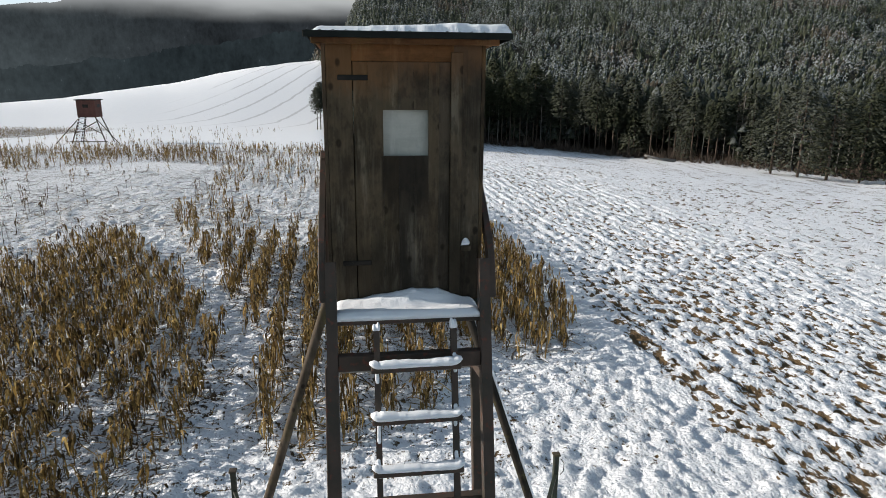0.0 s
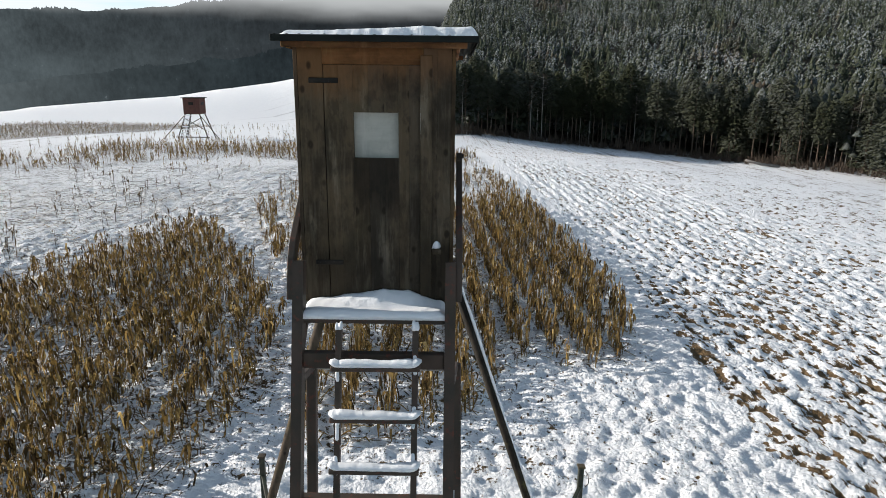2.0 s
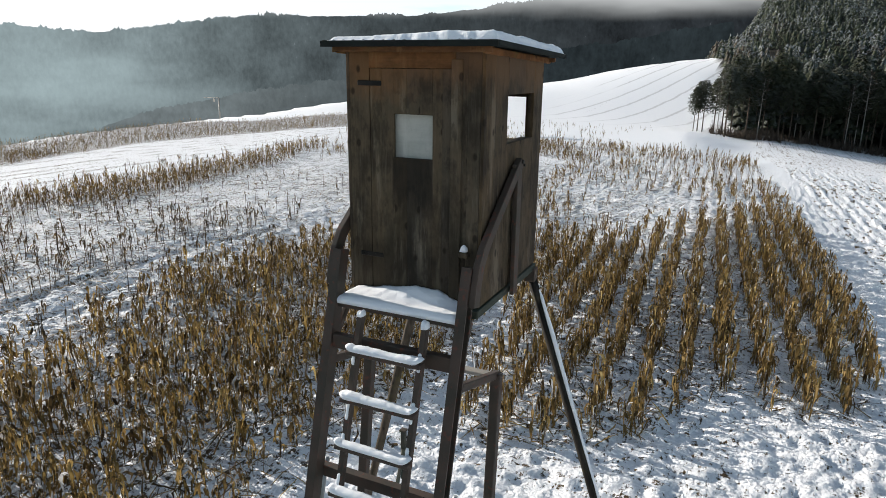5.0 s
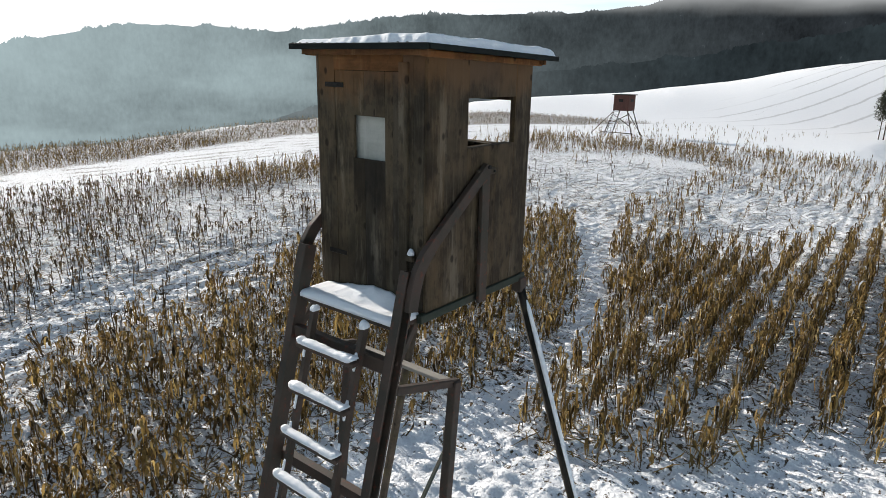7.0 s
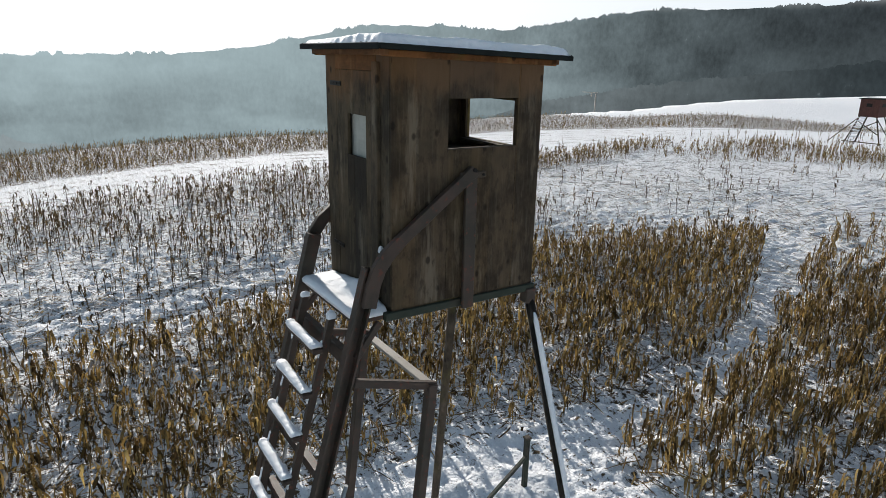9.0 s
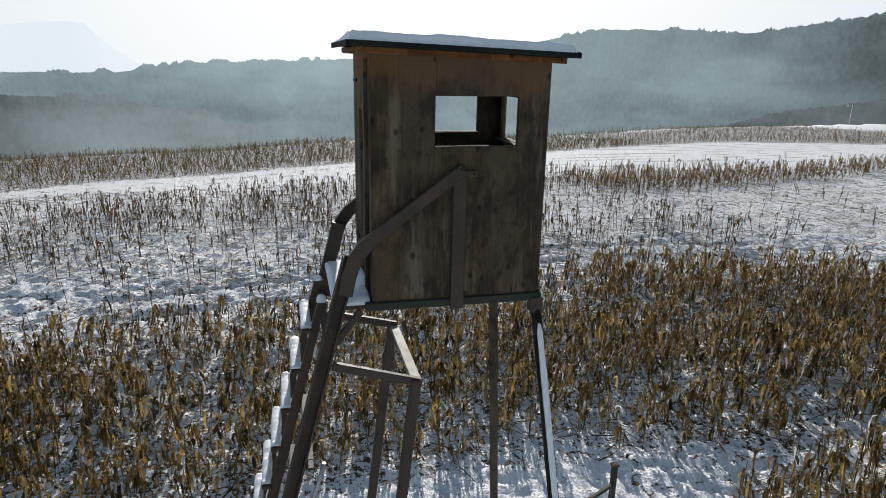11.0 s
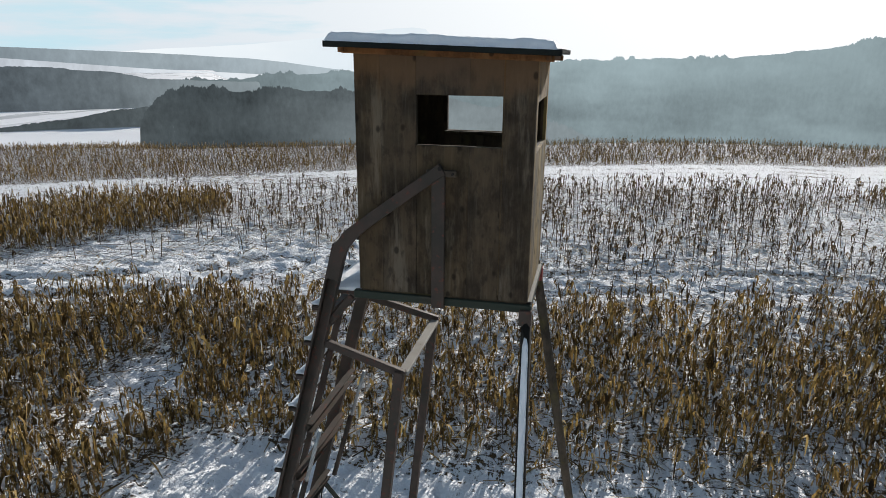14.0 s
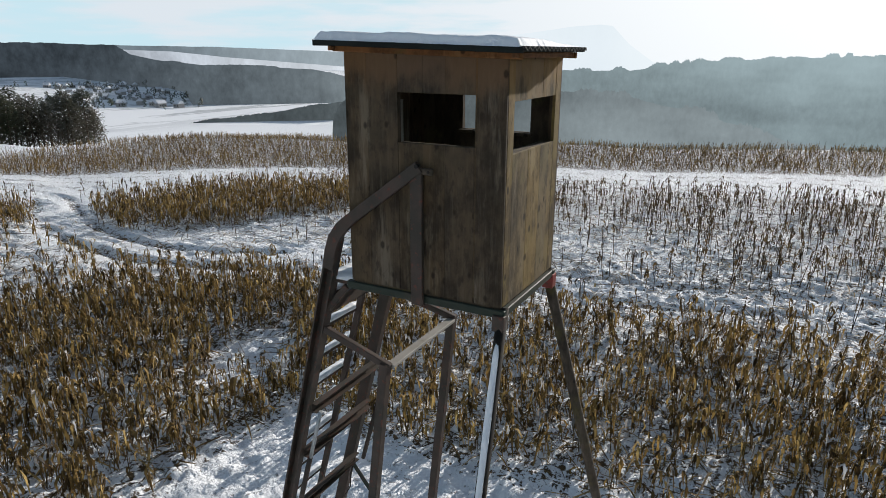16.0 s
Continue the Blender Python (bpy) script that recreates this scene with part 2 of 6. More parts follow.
def make_island(name, colours, rough=0.8, grain=40.0, through_light=0.34):
    """Leaves and stalks: each island takes its own tone between the colours."""
    m, k, bsdf = material(name, rough, spec=0.25)
    geo = k.add("ShaderNodeNewGeometry")
    cr = k.add("ShaderNodeValToRGB")
    k.link(k.math("FRACT", k.math("ADD", geo.outputs["Random Per Island"], k.add("ShaderNodeObjectInfo").outputs["Random"])), cr.inputs[0])
    el = cr.color_ramp.elements
    while len(el) < len(colours):
        el.new(0.5)
    for i, c in enumerate(colours):
        el[i].position, el[i].color = i / (len(colours) - 1), (*c, 1)
    n = k.noise(geo.outputs["Position"], grain, 3.0, 0.6)
    col = k.mix(k.math("MULTIPLY", n, 0.35), cr.outputs[0], (0.09, 0.06, 0.03))
    k.link(col, bsdf.inputs["Base Color"])
    thin = k.add("ShaderNodeBsdfTranslucent")
    k.link(col, thin.inputs[0])
    both = k.add("ShaderNodeMixShader")
    both.inputs[0].default_value = through_light
    k.link(bsdf.outputs[0], both.inputs[1]), k.link(thin.outputs[0], both.inputs[2])
    out = [n for n in k.tree.nodes if n.bl_idname == "ShaderNodeOutputMaterial"][0]
    k.link(both.outputs[0], out.inputs[0])
    return m, k, bsdf


MAT_GROUND = make_ground()
MAT_SNOW = make_snow()
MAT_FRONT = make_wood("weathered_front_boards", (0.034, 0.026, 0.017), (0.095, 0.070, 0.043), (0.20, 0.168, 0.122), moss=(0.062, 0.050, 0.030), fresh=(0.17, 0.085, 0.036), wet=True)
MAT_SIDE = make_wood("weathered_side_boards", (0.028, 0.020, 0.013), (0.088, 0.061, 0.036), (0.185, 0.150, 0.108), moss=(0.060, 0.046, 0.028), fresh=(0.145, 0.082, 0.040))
# back boards brighter and yellower than the sides: sunlight painted into their colour
MAT_BACK = make_wood("sunlit_golden_back_boards", (0.060, 0.042, 0.021), (0.20, 0.136, 0.056), (0.28, 0.22, 0.13), moss=(0.17, 0.13, 0.045), fresh=(0.22, 0.125, 0.045))
MAT_HEAD = make_wood("orange_stained_timber", (0.10, 0.045, 0.018), (0.20, 0.090, 0.035), (0.25, 0.14, 0.065), vertical=False)
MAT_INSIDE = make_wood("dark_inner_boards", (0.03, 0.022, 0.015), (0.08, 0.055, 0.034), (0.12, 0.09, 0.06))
MAT_PALE = make_wood("pale_grey_board", (0.42, 0.42, 0.37), (0.52, 0.52, 0.46), (0.58, 0.58, 0.53), moss=(0.44, 0.45, 0.39), vertical=False, knots=0.0)
MAT_STEEL = make_paint("brown_painted_steel", (0.070, 0.048, 0.037), (0.044, 0.037, 0.028), (0.12, 0.045, 0.03), amount=0.57)
MAT_GREEN = make_paint("green_painted_steel", (0.024, 0.034, 0.023), (0.044, 0.041, 0.029), (0.07, 0.04, 0.026))
MAT_POLE = make_wood("grey_brown_pole", (0.042, 0.033, 0.024), (0.090, 0.070, 0.052), (0.15, 0.12, 0.095))
MAT_DARKPOLE = make_wood("blackened_pole", (0.014, 0.012, 0.010), (0.034, 0.028, 0.022), (0.07, 0.06, 0.05))
MAT_GALV = make_paint("galvanised_tube", (0.42, 0.43, 0.43), (0.34, 0.35, 0.35), (0.25, 0.22, 0.20), 0.4, 0.7, 0.7)
MAT_PALESTEEL = make_paint("bare_grey_steel", (0.33, 0.31, 0.28), (0.27, 0.25, 0.22), (0.18, 0.14, 0.11), 0.6, 0.0, 0.6)
MAT_IRON = make_paint("black_iron", (0.016, 0.015, 0.014), (0.03, 0.026, 0.022), (0.06, 0.035, 0.02), 0.5, 0.5)
MAT_ROOF = make_paint("dark_roofing_sheet", (0.010, 0.012, 0.011), (0.015, 0.019, 0.016), (0.02, 0.024, 0.018), 0.9)
MAT_RED = make_paint("flaking_red_paint", (0.24, 0.035, 0.03), (0.19, 0.05, 0.035), (0.08, 0.05, 0.04), 0.6, 0.0, 0.55)
MAT_CORN, _k, _b = make_island("dry_maize", [(0.026, 0.017, 0.009), (0.106, 0.065, 0.024), (0.309, 0.189, 0.057), (0.045, 0.028, 0.011), (0.489, 0.32, 0.104), (0.139, 0.087, 0.032), (0.596, 0.436, 0.18), (0.055, 0.036, 0.016), (0.351, 0.233, 0.084), (0.064, 0.045, 0.023), (0.8, 0.82, 0.85)])
MAT_WORN, _k, _b = make_island("weathered_maize", [(0.028, 0.018, 0.009), (0.106, 0.066, 0.027), (0.319, 0.205, 0.065), (0.053, 0.034, 0.015), (0.266, 0.165, 0.053), (0.617, 0.441, 0.166), (0.069, 0.045, 0.019), (0.446, 0.294, 0.095), (0.127, 0.084, 0.034), (0.8, 0.82, 0.85)], through_light=0.32)
MAT_STUBBLE, _k, _b = make_island("dark_maize_stalks", [(0.026, 0.018, 0.011), (0.085, 0.057, 0.029), (0.21, 0.142, 0.068), (0.045, 0.032, 0.018)])

MAT_LITTER, _k, _b = make_island("snowy_fallen_stalks", [(0.05, 0.035, 0.02), (0.80, 0.82, 0.85), (0.15, 0.105, 0.055), (0.84, 0.86, 0.88), (0.08, 0.056, 0.03), (0.78, 0.80, 0.84)])


def make_needles(name, a, b, frost):
    m, k, bsdf = material(name, 0.8, spec=0.2)
    geo = k.add("ShaderNodeNewGeometry")
    info = k.add("ShaderNodeObjectInfo")
    sep = k.add("ShaderNodeSeparateXYZ")
    k.link(geo.outputs["Normal"], sep.inputs[0])
    n1, n2 = k.noise(geo.outputs["Position"], 1.3, 5.0, 0.7), k.noise(geo.outputs["Position"], 0.05, 3.0, 0.5)
    tone = k.math("ADD", k.math("MULTIPLY", geo.outputs["Random Per Island"], 0.6), k.math("MULTIPLY", info.outputs["Random"], 0.4))
    col = k.mix(tone, a, b)
    larch = k.ramp(k.noise(geo.outputs["Position"], 0.016, 4.0, 0.6), 0.56, 0.66)
    col = k.mix(k.math("MULTIPLY", larch, 0.7), col, (0.075, 0.052, 0.036))
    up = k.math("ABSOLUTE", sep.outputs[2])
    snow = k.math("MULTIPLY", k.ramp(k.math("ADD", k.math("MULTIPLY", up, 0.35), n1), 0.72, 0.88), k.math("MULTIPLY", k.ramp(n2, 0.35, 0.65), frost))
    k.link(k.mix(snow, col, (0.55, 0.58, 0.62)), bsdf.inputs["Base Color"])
    return m


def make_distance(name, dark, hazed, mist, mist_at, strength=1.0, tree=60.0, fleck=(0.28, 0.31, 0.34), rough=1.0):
    """Far woods, fields and mountain glowing as a plain backdrop, winter haze painted into the glow: veil (towards the
    sun) and height set the tone.
    """
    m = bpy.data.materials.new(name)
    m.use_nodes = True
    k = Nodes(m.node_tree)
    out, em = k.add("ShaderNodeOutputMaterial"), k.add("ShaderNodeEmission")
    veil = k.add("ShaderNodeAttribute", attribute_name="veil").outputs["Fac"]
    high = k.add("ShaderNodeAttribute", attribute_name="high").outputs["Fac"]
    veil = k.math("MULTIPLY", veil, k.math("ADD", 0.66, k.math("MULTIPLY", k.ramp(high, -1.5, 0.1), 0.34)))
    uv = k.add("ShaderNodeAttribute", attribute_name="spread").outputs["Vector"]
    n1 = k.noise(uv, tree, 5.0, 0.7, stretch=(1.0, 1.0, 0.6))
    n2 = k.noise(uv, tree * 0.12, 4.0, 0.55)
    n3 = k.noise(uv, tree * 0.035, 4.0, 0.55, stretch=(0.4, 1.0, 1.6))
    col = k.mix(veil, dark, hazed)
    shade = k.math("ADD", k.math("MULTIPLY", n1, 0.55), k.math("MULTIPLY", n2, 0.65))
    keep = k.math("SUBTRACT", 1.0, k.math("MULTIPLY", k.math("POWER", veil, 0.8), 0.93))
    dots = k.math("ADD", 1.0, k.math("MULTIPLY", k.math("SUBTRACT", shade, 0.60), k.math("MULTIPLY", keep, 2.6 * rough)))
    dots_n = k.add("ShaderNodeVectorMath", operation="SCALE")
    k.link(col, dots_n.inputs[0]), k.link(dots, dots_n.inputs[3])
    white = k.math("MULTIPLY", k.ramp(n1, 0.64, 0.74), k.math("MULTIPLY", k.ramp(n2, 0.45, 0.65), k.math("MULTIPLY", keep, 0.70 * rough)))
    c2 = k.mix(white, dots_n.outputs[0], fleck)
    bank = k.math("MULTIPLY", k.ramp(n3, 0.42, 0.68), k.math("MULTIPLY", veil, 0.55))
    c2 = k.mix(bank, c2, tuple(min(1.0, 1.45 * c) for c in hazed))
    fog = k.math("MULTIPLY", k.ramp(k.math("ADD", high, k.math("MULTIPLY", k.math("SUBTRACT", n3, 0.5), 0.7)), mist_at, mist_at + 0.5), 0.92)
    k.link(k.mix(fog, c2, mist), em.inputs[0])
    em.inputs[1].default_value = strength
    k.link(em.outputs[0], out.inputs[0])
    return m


MAT_PINE = make_needles("pine_needles", (0.020, 0.026, 0.013), (0.060, 0.064, 0.030), 0.12)
# inner trees get darker needles: shade between the trunks put into the colour
MAT_INNER = make_needles("shaded_conifers", (0.016, 0.021, 0.012), (0.048, 0.054, 0.028), 0.22)
# strong frost on the hill: real rime plus distance haze put into the colour
MAT_HILL = make_needles("frosted_hazed_conifers", (0.023, 0.031, 0.019), (0.066, 0.075, 0.044), 0.50)
MAT_BARK = make_paint("pine_bark", (0.065, 0.049, 0.038), (0.105, 0.078, 0.060), (0.16, 0.13, 0.105), 0.9)
MAT_BIRCH = make_paint("pale_birch_bark", (0.27, 0.25, 0.23), (0.17, 0.155, 0.14), (0.06, 0.05, 0.045), 0.85)
MAT_REDWOOD = make_paint("red_brown_boards", (0.115, 0.050, 0.040), (0.09, 0.042, 0.033), (0.06, 0.03, 0.025), 0.8)
MAT_TILE = make_paint("snowy_roof_tiles", (0.72, 0.74, 0.78), (0.55, 0.56, 0.59), (0.20, 0.14, 0.12), 0.9, 0.0, 0.62)
MAT_PLASTER = make_paint("pale_plaster", (0.36, 0.35, 0.34), (0.29, 0.28, 0.27), (0.3, 0.28, 0.26), 0.9)


# ---------------------------------------------------------------- geometry helpers
RNG = np.random.default_rng(7)
_table = np.random.default_rng(3).random((256, 256))


def vnoise(x, y, seed=0):
    """Smooth value noise of numpy arrays, 0 to 1."""
    x, y = np.asarray(x, float) + seed * 17.3, np.asarray(y, float) + seed * 5.7
    ix, iy = np.floor(x).astype(int), np.floor(y).astype(int)
    fx, fy = x - ix, y - iy
    fx, fy = fx * fx * (3 - 2 * fx), fy * fy * (3 - 2 * fy)
    a, b = _table[ix % 256, iy % 256], _table[(ix + 1) % 256, iy % 256]
    c, d = _table[ix % 256, (iy + 1) % 256], _table[(ix + 1) % 256, (iy + 1) % 256]
    return (a * (1 - fx) + b * fx) * (1 - fy) + (c * (1 - fx) + d * fx) * fy


def fnoise(x, y, seed=0, octaves=4):
    out, amp, tot = 0, 1.0, 0.0
    for o in range(octaves):
        out = out + amp * vnoise(np.asarray(x) * 2**o, np.asarray(y) * 2**o, seed + o)
        tot, amp = tot + amp, amp * 0.5
    return out / tot


def smooth(a, lo, hi):
    t = np.clip((np.asarray(a, float) - lo) / (hi - lo), 0, 1)
    return t * t * (3 - 2 * t)


# the lie of the land: yaw (to the left of +y), distance and height of the brow, and the slope behind it
LAND = np.array([
    (-180, 160, -4, 0.0), (-60, 150, -10, 0.08), (-42, 130, -10.9, 0.125), (-33, 132, -10.1, 0.125), (-23, 140, -10.4, 0.125), (-11, 150, -9.4, 0.125), (-5, 140, -7.0, 0.125),
    (0.4, 126, -4.9, 0.12), (3.2, 420, 14.9, -0.1), (7.8, 400, 11.2, -0.2), (15, 350, 1.6, -0.25), (23.5, 290, -3.8, -0.25), (31, 250, -4.2, -0.25), (41, 150, -3.7, -0.3),
    (49.4, 100, -1.7, -0.3), (61, 72, -1.0, -0.3), (68, 62, -0.9, -0.3), (80, 56, -0.55, -0.3), (98, 50, -0.8, -0.3), (126, 52, -0.95, -0.3), (130, 54, -0.95, -0.14), (141, 58, -0.9, -0.14), (153, 58, -1.0, -0.12), (180, 120, -2, -0.05)])


def lie(x, y, r, yaw):
    """Height of the ground by the stations of LAND at a yaw."""
    side = np.log1p(np.exp(np.clip(x - 5.0, -30, 30)))
    side = np.where(x > 30, x - 5.0, side)
    near = 0.5 - 0.012 * np.maximum(y, 0) - 0.00008 * np.maximum(y, 0) ** 2 - 0.0003 * np.clip(y - 45, 0, 130) ** 2 - 0.055 * side
    rb, zb, sl = (np.interp(yaw, LAND[:, 0], LAND[:, i]) for i in (1, 2, 3))
    line = zb * r / rb
    k = smooth(r / rb, 0.25, 0.85)
    z = near * (1 - k) + line * k
    past = np.maximum(r - rb, 0)
    behind = zb + sl * past
    hill = zb + 0.015 * past + np.clip(past - 130, 0, 520) * np.interp(yaw, (-60, -46, -41, -38, -30, -17, -6, 2), (0.06, 0.11, 0.155, 0.185, 0.20, 0.215, 0.215, 0.20))
    behind = np.where((sl > 0) & (yaw < 1.5), hill, behind)
    behind = np.where(sl < 0, np.maximum(behind, np.interp(yaw, (0, 8, 117, 120), (-55, -220, -220, -58))), np.minimum(behind, 110))
    return np.where(r > rb, behind, z)


def terrain(x, y):
    x, y = np.asarray(x, float), np.asarray(y, float)
    r, yaw = np.hypot(x, y) + 1e-6, np.degrees(np.arctan2(-x, y))
    between = (yaw > -2.0) & (yaw < 4.2)
    k = smooth(yaw, -2.0, 4.2)
    return lie(x, y, r, np.where(between, -2.0, yaw)) * (1 - k * between) + lie(x, y, r, np.where(between, 4.2, yaw)) * k * between


ROW = np.array((-0.052, 0.9986))
ACROSS = np.array((0.9986, 0.052))


def edge_right(y):
    """The right-hand edge of the maize."""
    return np.interp(y, (-20, 7, 8.7, 9.6, 11, 16, 22, 40, 60), (3.0, 4.2, 4.75, 5.1, 5.25, 5.05, 4.65, 3.5, 2.4))


def track_near(y):
    """The near side of the broad snowy track."""
    return np.interp(y, (-45, -29.5, -25, -17, -10, -4, 3, 10, 20, 30, 45, 60), (-6, -11.7, -17.3, -22.5, -25.5, -27.5, -30, -32.5, -33.5, -33.5, -36, -39))


def track_far(y):
    """Its far side."""
    return np.interp(y, (-45, -37.6, -25, -12, -4, 5, 16, 30, 42, 54, 66, 85, 119), (-11, -16, -26, -34.5, -37, -40, -44, -49, -53, -52, -47, -41, -41))


def dense_edge(y):
    """Where the thick maize ends towards the track: the wheel ruts run along it."""
    return np.interp(y, (-16, -13, -8, -3.5, 0, 3, 6, 9, 13, 17, 21), (-7.5, -8.5, -9.5, -10.4, -10.9, -11.9, -12.8, -13.2, -12.8, -11.6, -11.0))


TRAIL = ((-12.4, -27.0), (-9.4, -20.9), (-8.6, -17.8), (-8.5, -15.4), (-8.9, -13.3), (-9.6, -11.6), (-10.6, -9.5), (-12.5, -8.0))


def off_line(x, y, line):
    """Distance from a line of points."""
    best = np.full(np.shape(x), 1e9)
    for (ax, ay), (bx, by) in zip(line, line[1:]):
        ux, uy = bx - ax, by - ay
        k = np.clip(((x - ax) * ux + (y - ay) * uy) / (ux * ux + uy * uy), 0, 1)
        best = np.minimum(best, np.hypot(x - ax - k * ux, y - ay - k * uy))
    return best


def clearing(x, y):
    """The open snow round the stand: below 0 inside."""
    return np.maximum.reduce([-3.2 - x, y - 3.7, -4.85 - 0.05 * np.clip(x + 2.7, -1, 3) - y, x - 5.0])


def maize(x, y):
    """How thick the maize stands: 1 dense, 0 none."""
    n, n2 = fnoise(x * 0.22, y * 0.22, 5, 3), fnoise(x * 0.6, y * 0.6, 9, 3)
    # block behind the stand: full rows, then broken stubs, then thin golden stalks far back
    front = np.interp(x, (-2.6, -1.8, -1.2, 0, 0.7, 1.2, 1.6, 2.1, 2.5, 3, 3.7, 4.7, 5.2), (5.6, 4.5, 4.4, 4.9, 5.5, 6.0, 7.2, 8.2, 8.2, 7.6, 7.6, 8.6, 9.7))
    gap_right = np.interp(y, (4.3, 5.5, 8, 8.6, 12.7, 17.5, 22, 30, 60), (-1.9, -2.6, -2.8, -2.5, -4.15, -6.2, -7.9, -9.4, -9.4))
    full = np.interp(x, (-8, -2, 0, 2, 3, 5), (21, 21, 23, 27, 38, 46)) + 5 * (n2 - 0.5)
    depth = np.maximum(smooth(full - y, 0, 2.5), np.where(y < 33, 0.30 * smooth(n2, 0.35, 0.55), 0.24 + 0.50 * smooth(n2, 0.40, 0.54)))
    right = smooth(edge_right(y) - x, 0.0, 0.3) * smooth(y - front, 0.0, 0.3) * smooth(x - gap_right, 0, 0.4) * depth * smooth(62 - y, 0, 4)
    right = right * (1 - 0.55 * smooth(n2, 0.60, 0.68) * smooth(1.5 - x, 0, 1.5)) * (1 - 0.45 * smooth(0.6 - x, 0, 1.0) * smooth(y - 13, 0, 3) * smooth(n, 0.40, 0.55))
    # the wide block beside the stand
    gap_left = np.interp(y, (-9, -2, 2, 3.5, 5.5, 7, 8.5, 12.4, 17.5, 22), (-3.2, -3.2, -3.3, -3.4, -3.1, -2.7, -2.9, -4.5, -7.2, -9.9))
    far = dense_edge(y) - 1.6 * (n2 - 0.5)
    south_end = 0.16 + 0.84 * smooth(y + 13.6 + 0.6 * (x + 6) + 2.0 * (n2 - 0.5), 0, 1.2)
    left = smooth(gap_left - x, 0, 0.4) * smooth(x - far, -0.3, 0.5) * smooth(21.5 - y, 0, 1.0) * south_end
    left = left * (1 - 0.5 * smooth(n2, 0.60, 0.68)) * (1 - 0.30 * smooth(x - far, 4.0, 0.2)) * np.interp(y, (-7, -4, 4, 8), (1.0, 0.92, 0.92, 1.0))
    # thin standing stalks between the dense block, the wheel ruts and the track
    near = track_near(y)
    trail = smooth(off_line(x, y, TRAIL), 0.9, 1.9)
    thin = smooth(dense_edge(y) - 1.6 - x, 0, 0.8) * smooth(x - near, 0, 1.0) * np.interp(y, (-6, 1, 15, 19, 40), (0.10, 0.30, 0.26, 0.06, 0.05)) * (0.35 + 1.3 * smooth(n, 0.40, 0.64))
    upper = smooth(x - near - 0.6, 0, 0.8) * smooth(near + 11 + 5 * (n - 0.5) - x, 0, 2.5) * (0.30 + 0.30 * smooth(n2, 0.40, 0.56)) * smooth(15 - y, 0, 5) * smooth(y + 20, 0, 5)
    mid_band = np.interp(y, (8, 15, 22, 30, 36, 44), (-28.2, -28.2, -28.6, -29.2, -31.2, -33.6)) + 1.5 * (n2 - 0.5)
    band = smooth(1.0 - np.abs(x - mid_band) / np.interp(y, (10, 20, 32, 46), (4.2, 4.0, 2.4, 2.2)), 0.0, 0.3) * smooth(y - 11, 0, 5) * smooth(46 - y, 0, 3) * 0.95
    strip = smooth(track_far(y) - x, 0, 1.0) * smooth(x + np.interp(y, (40, 60, 120), (68, 86, 76)), 0, 6) * 0.9 * smooth(118 - y, 0, 6)
    north = smooth(y - np.interp(x, (-30, -24, -17, -9, -6), (37, 40, 48, 43, 35)) - 5 * (n - 0.5), 0, 2) * smooth(62 - y, 0, 4) * smooth(-7 - x, 0, 3) * smooth(x - near - 4, 0, 4) * (0.30 + 0.75 * smooth(n2, 0.40, 0.58))
    patch = smooth(1.0 - np.hypot((x + 16.0 + 0.35 * (y + 18)) / 6.2, (y + 18.5) / 5.4), 0.0, 0.12)
    patch = np.maximum(patch, smooth(1.0 - np.hypot((x + 8.9) / 2.2, (y + 24.5) / 3.4), 0.0, 0.2))
    d = np.maximum.reduce([right, left * trail, thin * trail, upper * trail, band, strip, north, patch * smooth(off_line(x, y, TRAIL), 0.8, 1.2)])
    south = smooth(-4.9 - y, 0, 0.4) * smooth(x + 9.5, 0, 0.5) * smooth(4.5 - x, 0, 1.0) * trail * south_end * 1.25
    bare = smooth(np.hypot((x + 4.6 - 0.5 * (y + 7)) / 1.3, (y + 7.0) / 1.1), 0.7, 1.05)
    d = np.maximum(d, south) * bare
    return d * smooth(clearing(x, y) + 0.25 * (n2 - 0.5), -0.12, 0.25) * np.where(x > edge_right(y), 0, 1)


def raw_mesh(name, verts, faces, material_, smooth_shade=False):
    """A mesh from numpy arrays: faces all with the same number of corners."""
    me = bpy.data.meshes.new(name)
    verts, faces = np.asarray(verts, np.float32), np.asarray(faces, np.int32)
    n, c = faces.shape
    me.vertices.add(len(verts))
    me.vertices.foreach_set("co", verts.ravel())
    me.loops.add(n * c)
    me.loops.foreach_set("vertex_index", faces.ravel())
    me.polygons.add(n)
    me.polygons.foreach_set("loop_start", np.arange(0, n * c, c, dtype=np.int32))
    me.polygons.foreach_set("loop_total", np.full(n, c, np.int32))
    if smooth_shade:
        me.polygons.foreach_set("use_smooth", np.ones(n, bool))
    me.materials.append(material_)
    me.update(calc_edges=True)
    return me


# ---------------------------------------------------------------- the ground
def domes(x, y, seed, keep=1.0):
    """Rounded lumps of uneven size, about one to each unit square: 0 between them, up to 1 on top."""
    ix, iy = np.floor(x).astype(int), np.floor(y).astype(int)
    out = np.zeros(np.shape(x))
    for dx in (-1, 0, 1):
        for dy in (-1, 0, 1):
            cx, cy = ix + dx + seed * 31, iy + dy + seed * 7
            a, b, c, d = _table[cx % 256, cy % 256], _table[(cx + 91) % 256, (cy + 37) % 256], _table[(cx + 13) % 256, (cy + 171) % 256], _table[(cx + 201) % 256, (cy + 59) % 256]
            q = np.hypot(x - (ix + dx + a), y - (iy + dy + b)) / (0.45 + 0.45 * c)
            out = np.maximum(out, np.sqrt(np.clip(1 - q * q, 0, 1)) * (0.45 + 0.55 * c) * (d < keep))
    return out


